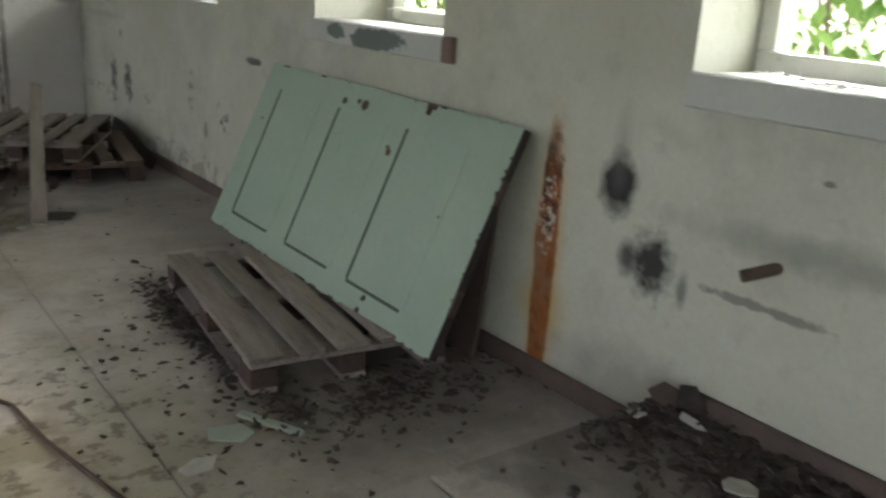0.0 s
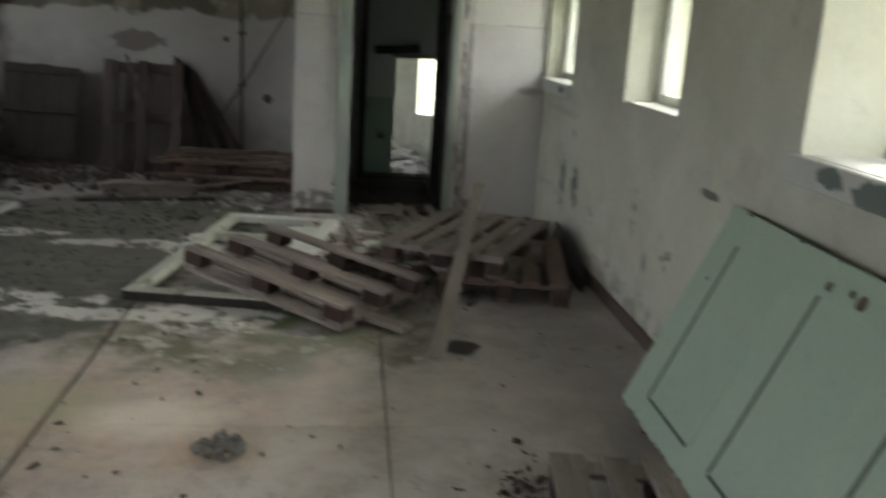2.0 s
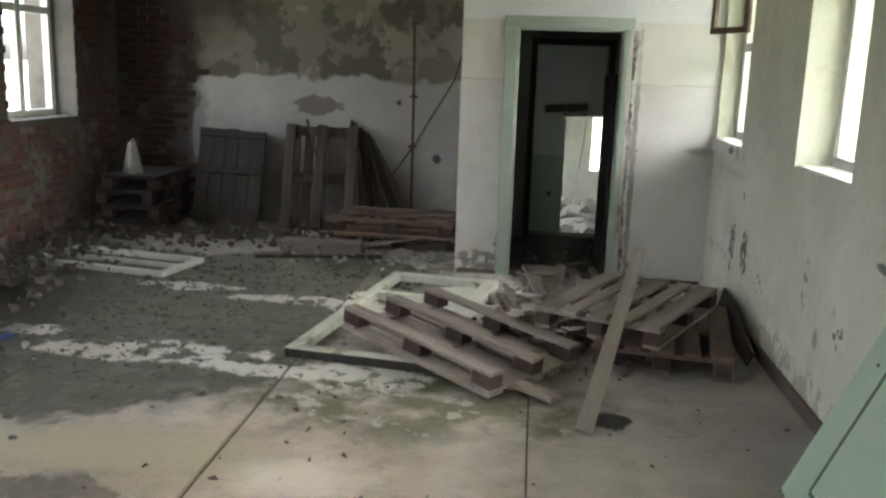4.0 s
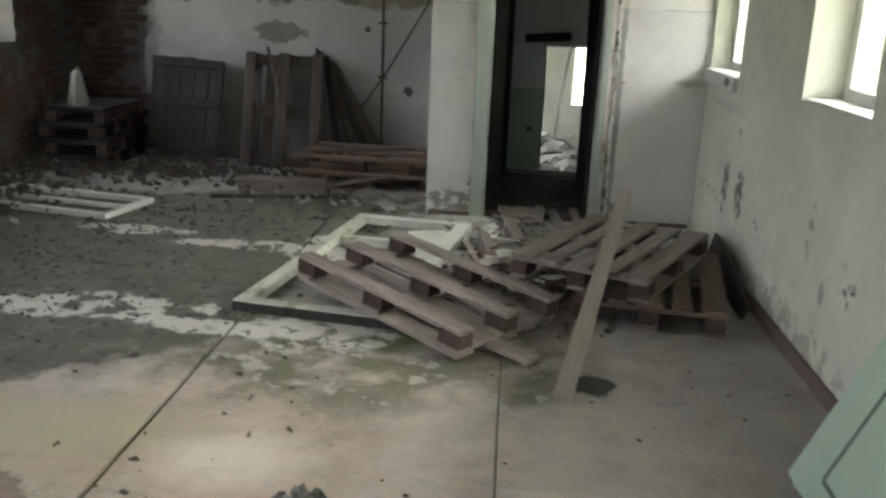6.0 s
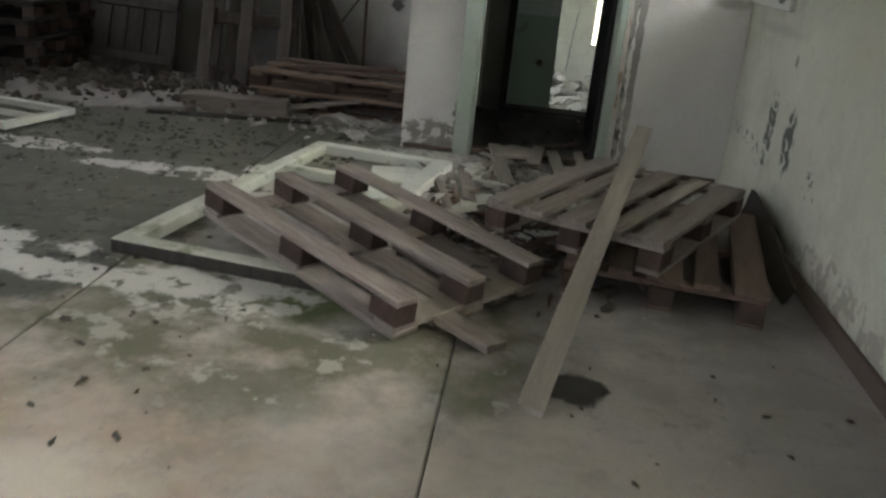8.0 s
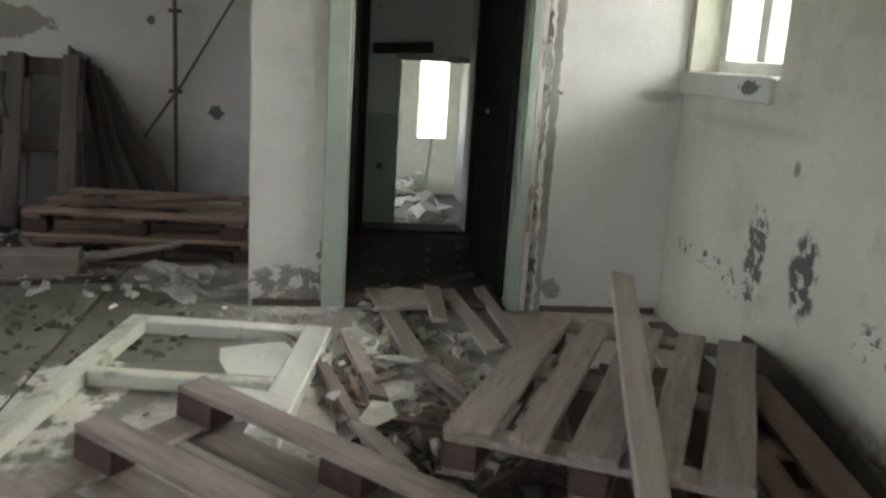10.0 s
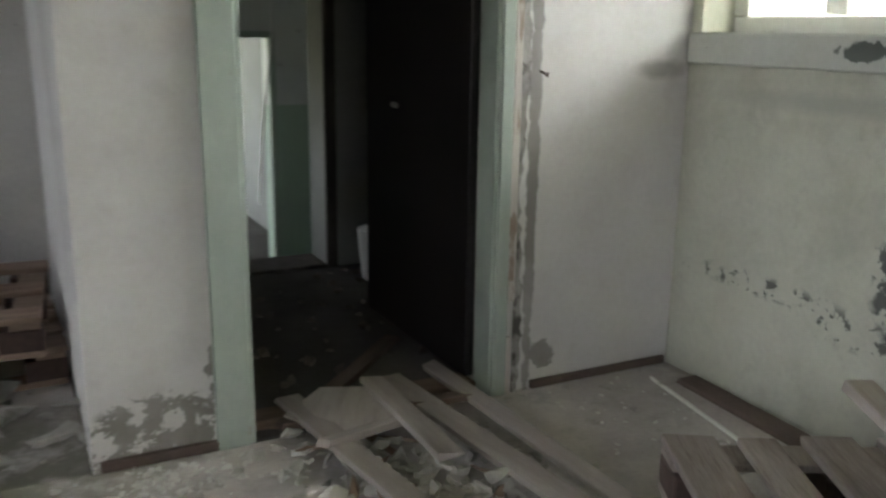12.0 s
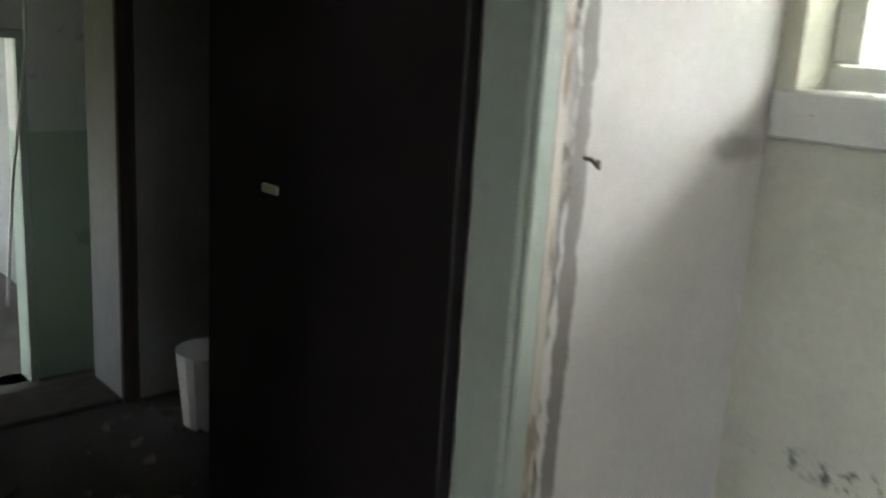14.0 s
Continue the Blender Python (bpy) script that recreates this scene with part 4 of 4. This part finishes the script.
bmesh.ops.create_cone(bm, cap_ends=True, segments=14, radius1=0.085, radius2=0.025, depth=0.3, matrix=pose(-2.86, 10.05, 0.742))
for v in bm.verts:
    v.co += Vector((rng.uniform(-1, 1), rng.uniform(-1, 1), rng.uniform(-1, 1))) * 0.028
tagged(mesh_ob("bag", bm, GREYBAG, bevel=0.004, smooth=True), "crumpled white plastic bag on the stacked pallets", "bag")


def tube(name, pts, r, mat, label, cat, kind=""):
    cu = bpy.data.curves.new(name, "CURVE")
    cu.dimensions, cu.bevel_depth, cu.bevel_resolution = "3D", r, 3
    s = cu.splines.new("POLY")
    s.points.add(len(pts) - 1)
    for p, q in zip(s.points, pts):
        p.co = (*q, 1)
    cu.use_fill_caps = True
    cu.materials.append(mat)
    return tagged(new(name, cu), label, cat, kind=kind)


tube("pipe", [(-0.14, 10.86, 0.18), (-0.14, 10.86, 1.4), (-0.15, 10.86, 2.2)], 0.014, IRON, "thin dark iron pipe on the recess wall", "pipe")
tube("cable", [(-0.42, 10.87, 0.48), (-0.1, 10.87, 0.95), (0.28, 10.87, 1.6), (0.42, 10.87, 2.1)], 0.009, IRON, "grey cable slanting over the recess wall", "cable")
for z in (1.42, 2.17, 0.9):
    box("pipe_clamp", -0.18, -0.1, 10.84, 10.899, z - 0.012, z + 0.012, IRON)
    tagged(scene.collection.objects[-1], "iron clamp holding the pipe", "clamp", "pipe clamps")
tube("loose_wire", [(1.72, 11.2, 1.99), (1.7, 11.2, 1.2), (1.64, 11.2, 0.75), (1.6, 11.2, 0.3)], 0.006, PLASTIC, "white loose wire hanging in the doorway", "wire")
tube("floor_cable", [(0.6, 3.75, 0.008), (0.78, 3.66, 0.008), (0.87, 3.5, 0.008), (0.91, 3.2, 0.008), (1.0, 2.8, 0.008), (1.1, 2.5, 0.008)], 0.008, IRON, "dark cable lying on the concrete floor", "cable")
tube("wall_bolt", [(2.62, 1.85, 0.735), (2.53, 1.92, 0.7)], 0.019, IRON, "rusty iron pin sticking out of the wall", "bolt")
tube("wall_hook", [(1.97, 9.005, 1.115), (1.97, 8.985, 1.115), (1.985, 8.98, 1.1), (1.99, 8.985, 1.112)], 0.004, IRON, "small iron hook on the wall", "hook")

# ---- floor clutter ----
bm = bmesh.new()
for k in range(30):
    a, q = rng.uniform(0, 6.28), rng.uniform(0, 0.09)
    bmesh.ops.create_cube(bm, size=1, matrix=pose(q * math.cos(a), q * math.sin(a), 0.012 + rng.uniform(0, 0.07) * (1 - q / 0.1), rng.uniform(0, 360), rng.uniform(0, 360), 0) @ Matrix.Diagonal((rng.uniform(0.02, 0.07), rng.uniform(0.02, 0.05), 0.008, 1)))
ob = mesh_ob("rubbish_clump", bm, CLUMP, bevel=0.001)
ob.matrix_basis = pose(0.535, 4.69, 0.004)
tagged(ob, "crumpled clump of paper and plaster on the floor", "rubbish")
flat_scrap("blue_scrap", -2.05, 6.5, 0.004, 0.07, BLUE, "small blue plastic scrap on the floor", "scrap", 0)
flat_scrap("green_board_piece", 1.42, 2.95, 0.004, 0.12, TRIM, "thin grey green flake of board on the floor", "board", 0, 5, 0.6)
flat_scrap("green_board_piece", 1.25, 2.82, 0.004, 0.09, CHIPS, "thin grey green flake of board on the floor", "board", 0, 5, 0.6)
plank("plank", (1.5, 3.08, 0.0), (1.62, 2.84, 0.0), 0.035, 0.012, TRIM, "small grey green splinter on the floor")
flat_scrap("white_scrap", 2.36, 2.3, 0.004, 0.05, CHIPS, "white flake of plaster on the leaf heap", "plaster", 10)


def scatter(name, n, place, size, mat, label, thin=0.35, slim=(0.22, 0.8)):
    """Many small uneven crumbs in one heap or spread: place() gives x, y, z."""
    bm = bmesh.new()
    for _ in range(n):
        x, y, z = place()
        s = size * rng.uniform(0.3, 1.0) ** 1.4
        m = pose(x, y, z + s * thin * 0.3, rng.uniform(-25, 25), rng.uniform(-25, 25), rng.uniform(0, 360)) @ Matrix.Diagonal((s, s * rng.uniform(*slim), s * thin, 1))
        g = bmesh.ops.create_cone(bm, cap_ends=True, segments=5, radius1=0.6, radius2=0.4, depth=1, matrix=m)
        for v in g["verts"]:
            v.co += Vector((rng.uniform(-1, 1), rng.uniform(-1, 1), rng.uniform(-0.6, 0.6) * min(1, thin * 3))) * s * 0.3 * slim[1]
    ob = mesh_ob(name, bm, mat)
    return tagged(ob, label, "debris", kind="stuff")


G = rng.gauss
near = lambda cx, cy, sx, sy, h=0.0: (lambda: (min(2.58, max(-3.36, G(cx, sx))), G(cy, sy), abs(G(0, h)) if h else 0.0))
scatter("leaf_litter", 1000, near(1.66, 3.72, 0.05, 0.36, 0.01), 0.045, LEAFLITTER, "dead brown leaves heaped along the pallet", 0.12)
scatter("leaf_litter", 420, near(2.08, 2.93, 0.26, 0.12, 0.006), 0.05, LEAFLITTER, "dead brown leaves below the green door", 0.12)
scatter("leaf_litter", 110, near(1.4, 3.5, 0.16, 0.42), 0.045, LEAFLITTER, "dead brown leaves strewn on the floor", 0.12)
scatter("floor_crumbs", 110, lambda: (rng.uniform(-0.3, 2.5), rng.uniform(2, 6.5), 0), 0.03, LEAFLITTER, "small dark crumbs strewn on the floor")
scatter("floor_crumbs", 150, lambda: (rng.uniform(-3.2, 0.4), rng.uniform(4, 9), 0), 0.05, DARKRUBBLE, "dark crumbs on the damp floor")
scatter("paint_flakes", 160, lambda: (rng.uniform(-3.2, 2.3), rng.uniform(2, 9), 0), 0.022, CHIPS, "white flakes of paint strewn on the floor", 0.12)
scatter("wall_rubble", 1100, lambda: (-3.38 + abs(G(0, 0.48)), rng.uniform(4.5, 10.6), abs(G(0, 0.05))), 0.1, DARKRUBBLE, "dark rubble heaped along the brick wall", 0.5)
scatter("wall_rubble", 110, lambda: (-3.3 + abs(G(0, 0.6)), rng.uniform(5, 10.2), abs(G(0, 0.05))), 0.06, RUBBLE, "pale rubble along the brick wall", 0.4)
scatter("recess_rubble", 420, near(-1.6, 10.0, 0.85, 0.3, 0.05), 0.09, DARKRUBBLE, "dark rubble on the recess floor", 0.5)
scatter("recess_rubble", 60, near(-0.2, 9.25, 0.45, 0.15, 0.015), 0.08, RUBBLE, "broken plaster before the recess", 0.3)
scatter("plaster_crumbs", 160, near(0.7, 8.85, 0.16, 0.07), 0.03, CHIPS, "white plaster crumbs below the peeling wall", 0.4)
scatter("doorway_rubble", 260, near(1.25, 8.1, 0.22, 0.4, 0.02), 0.08, RUBBLE, "broken board and plaster before the doorway", 0.3)
scatter("doorway_rubble", 150, near(1.35, 7.3, 0.25, 0.3, 0.015), 0.09, DARKRUBBLE, "dark splinters among the pallets", 0.3)
scatter("corner_crumbs", 60, lambda: (rng.uniform(1.9, 2.5), rng.uniform(8, 8.95), 0), 0.022, CHIPS, "pale crumbs in the room's corner", 0.3)
scatter("hall_rubble", 120, lambda: (rng.uniform(0.8, 2.5), rng.uniform(9.3, 10.8), 0), 0.07, DARKRUBBLE, "dark rubble on the hall floor", 0.4)
scatter("bright_rubble", 420, lambda: (rng.uniform(0.6, 2.25), rng.uniform(14.2, 17.5), -0.85 + abs(G(0, 0.14))), 0.4, RUBBLE, "broken boards and plaster heaped in the bright room", 0.25)
scatter("dirt_clods", 650, lambda: (max(-3.3, G(-1.6, 0.6)), rng.uniform(5.9, 8.4), 0), 0.036, CLOD, "crumbly damp dirt spread over the floor", 0.4)
scatter("dirt_clods", 450, lambda: (rng.uniform(-2.6, 0.3), G(8.6, 0.35), 0), 0.05, CLOD, "crumbly damp dirt before the recess", 0.4)
scatter("plaster_shards", 22, near(0.25, 9.3, 0.16, 0.16, 0.02), 0.19, RUBBLE, "large broken sheets of plaster by the recess", 0.12)
scatter("wood_splinters", 65, near(1.2, 8.0, 0.22, 0.45, 0.012), 0.3, BROWNWOOD, "splintered laths heaped before the doorway", 0.05, (0.05, 0.14))
scatter("wood_splinters", 70, near(1.35, 7.2, 0.2, 0.35, 0.02), 0.3, DAMPWOOD, "dark laths among the pallets", 0.06, (0.06, 0.16))
scatter("white_shards", 30, near(1.15, 7.9, 0.22, 0.45, 0.03), 0.2, CHIPS, "pale broken board pieces before the doorway", 0.08)
scatter("rubbish_pile", 90, near(-0.62, 4.36, 0.12, 0.09, 0.02), 0.07, CLUMP, "crumpled paper and plaster heap on the floor", 0.2)
scatter("doorway_rubble", 120, near(1.2, 8.5, 0.2, 0.2, 0.015), 0.08, RUBBLE, "broken board pieces between the planks", 0.2)
scatter("sill_flakes", 60, lambda: (rng.uniform(2.63, 2.85), rng.uniform(1.1, 2.15), 1.25), 0.06, CHIPS, "white paint flakes on the window sill", 0.12)

# low concrete step against the window wall, two slabs under dust and dead leaves
STEP = 0.18
root = tagged(empty("concrete_step"), kind="structure")
for x0, x1 in ((1.2, 1.652), (1.66, WX - 0.024)):
    bm = bmesh.new()
    add_box(bm, x0, x1, BACK + 0.01, 2.2, 0.001, STEP)
    mesh_ob("slab", bm, DUSTY, root, 0.008)
tagged(box("baseboard", WX - 0.02, WX - 0.001, 0.2, 2.1, STEP + 0.002, STEP + 0.085, BASEBOARD), kind="structure")
scatter("leaf_heap", 2600, lambda: (min(2.57, 2.6 - abs(G(0, 0.2))), rng.uniform(0.6, 2.17), STEP + abs(G(0, 0.014))), 0.055, LEAFLITTER, "dead leaves and dirt heaped along the wall", 0.15)
scatter("leaf_heap", 500, lambda: (min(2.57, 2.6 - abs(G(0, 0.3))), rng.uniform(0.6, 2.17), STEP), 0.03, DARKRUBBLE, "dark dirt crumbs on the concrete step", 0.4)
flat_scrap("cardboard_scrap", 2.52, 2.1, STEP + 0.05, 0.07, BASEBOARD, "torn brown scrap of cardboard on the leaves", "cardboard", 60, 6)
flat_scrap("cardboard_scrap", 2.53, 2.03, STEP + 0.08, 0.065, DARKWOOD, "torn brown scrap of cardboard on the leaves", "cardboard", 72, 7)
flat_scrap("white_scrap", 2.32, 1.68, STEP + 0.02, 0.055, CHIPS, "white flake of plaster on the leaf heap", "plaster", 8)
flat_scrap("white_scrap", 2.5, 1.98, STEP + 0.03, 0.06, CHIPS, "white flake of plaster on the leaf heap", "plaster", 35, 5, 0.4)
flat_scrap("white_scrap", 2.42, 2.14, STEP + 0.01, 0.04, CHIPS, "white flake of plaster on the leaf heap", "plaster", 12)

# ---- outside ----
bm = bmesh.new()
bmesh.ops.create_grid(bm, x_segments=2, y_segments=2, size=600, matrix=pose(0, 0, -1.15))
tagged(mesh_ob("ground", bm, GRASS), kind="structure")


def shrub(x, y, height, spread, n, seed):
    r = random.Random(seed)
    root = tagged(empty("shrub", pose(x, y, -1.15)), "bright green leafy shrub outside the windows", "shrub", "shrubs outside")
    bm = bmesh.new()
    tips = []
    for k in range(9):
        a, e = r.uniform(0, 6.28), r.uniform(0.55, 1.0)
        tip = Vector((math.cos(a) * spread * r.uniform(0.3, 0.9), math.sin(a) * spread * r.uniform(0.3, 0.9), height * e))
        m = Vector((0, 0, 1)).rotation_difference(tip.normalized()).to_matrix().to_4x4()
        bmesh.ops.create_cone(bm, segments=6, radius1=0.035, radius2=0.008, depth=tip.length, matrix=m @ Matrix.Translation((0, 0, tip.length / 2)))
        tips.append(tip)
    mesh_ob("branch", bm, BARK, root)
    verts, faces = [], []
    for _ in range(n):
        t = r.choice(tips) * r.uniform(0.35, 1.08)
        c = t + Vector((r.gauss(0, 0.24), r.gauss(0, 0.24), r.gauss(0, 0.2)))
        s = r.uniform(0.05, 0.11)
        m = Euler((r.uniform(-1.2, 1.2), r.uniform(-1.2, 1.2), r.uniform(0, 6.28))).to_matrix()
        b = len(verts)
        for p in ((-1, 0, 0), (-0.2, 0.5, 0.12), (1, 0, -0.1), (-0.2, -0.5, 0.12)):
            verts.append(c + m @ (Vector(p) * s))
        faces += [(b, b + 1, b + 2), (b, b + 2, b + 3)]
    me = bpy.data.meshes.new("foliage")
    me.from_pydata(verts, [], faces)
    me.materials.append(LEAF)
    tagged(new("foliage", me), kind="stuff").parent = root


for k, (x, y, h, s, n) in enumerate(((5.4, 6.6, 4.6, 1.0, 2200), (5.6, 3.2, 3.6, 1.0, 1600), (6.5, 1.2, 3.4, 1.1, 1400))):
    shrub(x, y, h, s, n, 20 + k)

# ---- bricks of the west wall and of the bared corner ----
BL, BH, BG = 0.245, 0.066, 0.012
bm = bmesh.new()
add_box(bm, -0.012, 0.012, -BL / 2, BL / 2, -BH / 2, BH / 2)
bmesh.ops.bevel(bm, geom=bm.edges[:], offset=0.004, segments=1, affect="EDGES")
brick_mesh = bpy.data.meshes.new("brick")
bm.to_mesh(brick_mesh)
bm.free()
brick_mesh.materials.append(BRICK)
west = bpy.data.objects["wall_west"]
rest = bmesh.new()
count = 0
for row in range(int(HIGH / (BH + BG))):
    z = 0.04 + row * (BH + BG)
    y = 3.6 + (row % 2) * 0.128
    while y < FAR - 0.13:
        hit = any(b[0] - 0.1 < y < b[1] + 0.1 and b[2] - 0.04 < z < b[3] + 0.04 for b in BWIN)
        if not hit and rng.random() > 0.03:
            m = pose(BX + rng.uniform(-0.008, 0.006), y, z, rng.uniform(-0.8, 0.8), 0, rng.uniform(-1.5, 1.5))
            if 6.7 < y < 9.2 and 0.0 < z < 2.6 and count < 300:
                ob = new("brick", brick_mesh)
                ob.parent, ob.matrix_basis = west, m
                count += 1
            else:
                bmesh.ops.create_cube(rest, size=1, matrix=m @ Matrix.Diagonal((0.024, BL, BH, 1)))
        y += BL + BG
ob = mesh_ob("brickwork", rest, BRICK, west, 0.003)
tagged(ob, kind="stuff")
# corner bricks coloured dark to carry the corner's shade
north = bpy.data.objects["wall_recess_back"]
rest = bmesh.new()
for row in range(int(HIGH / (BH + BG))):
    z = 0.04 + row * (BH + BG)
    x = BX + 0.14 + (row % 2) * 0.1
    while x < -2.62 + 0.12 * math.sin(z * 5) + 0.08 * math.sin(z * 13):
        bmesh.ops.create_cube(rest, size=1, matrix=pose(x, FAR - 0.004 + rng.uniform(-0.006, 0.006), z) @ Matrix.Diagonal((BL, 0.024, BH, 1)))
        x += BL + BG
tagged(mesh_ob("brickwork", rest, SHADEBRICK, north, 0.003), kind="stuff")
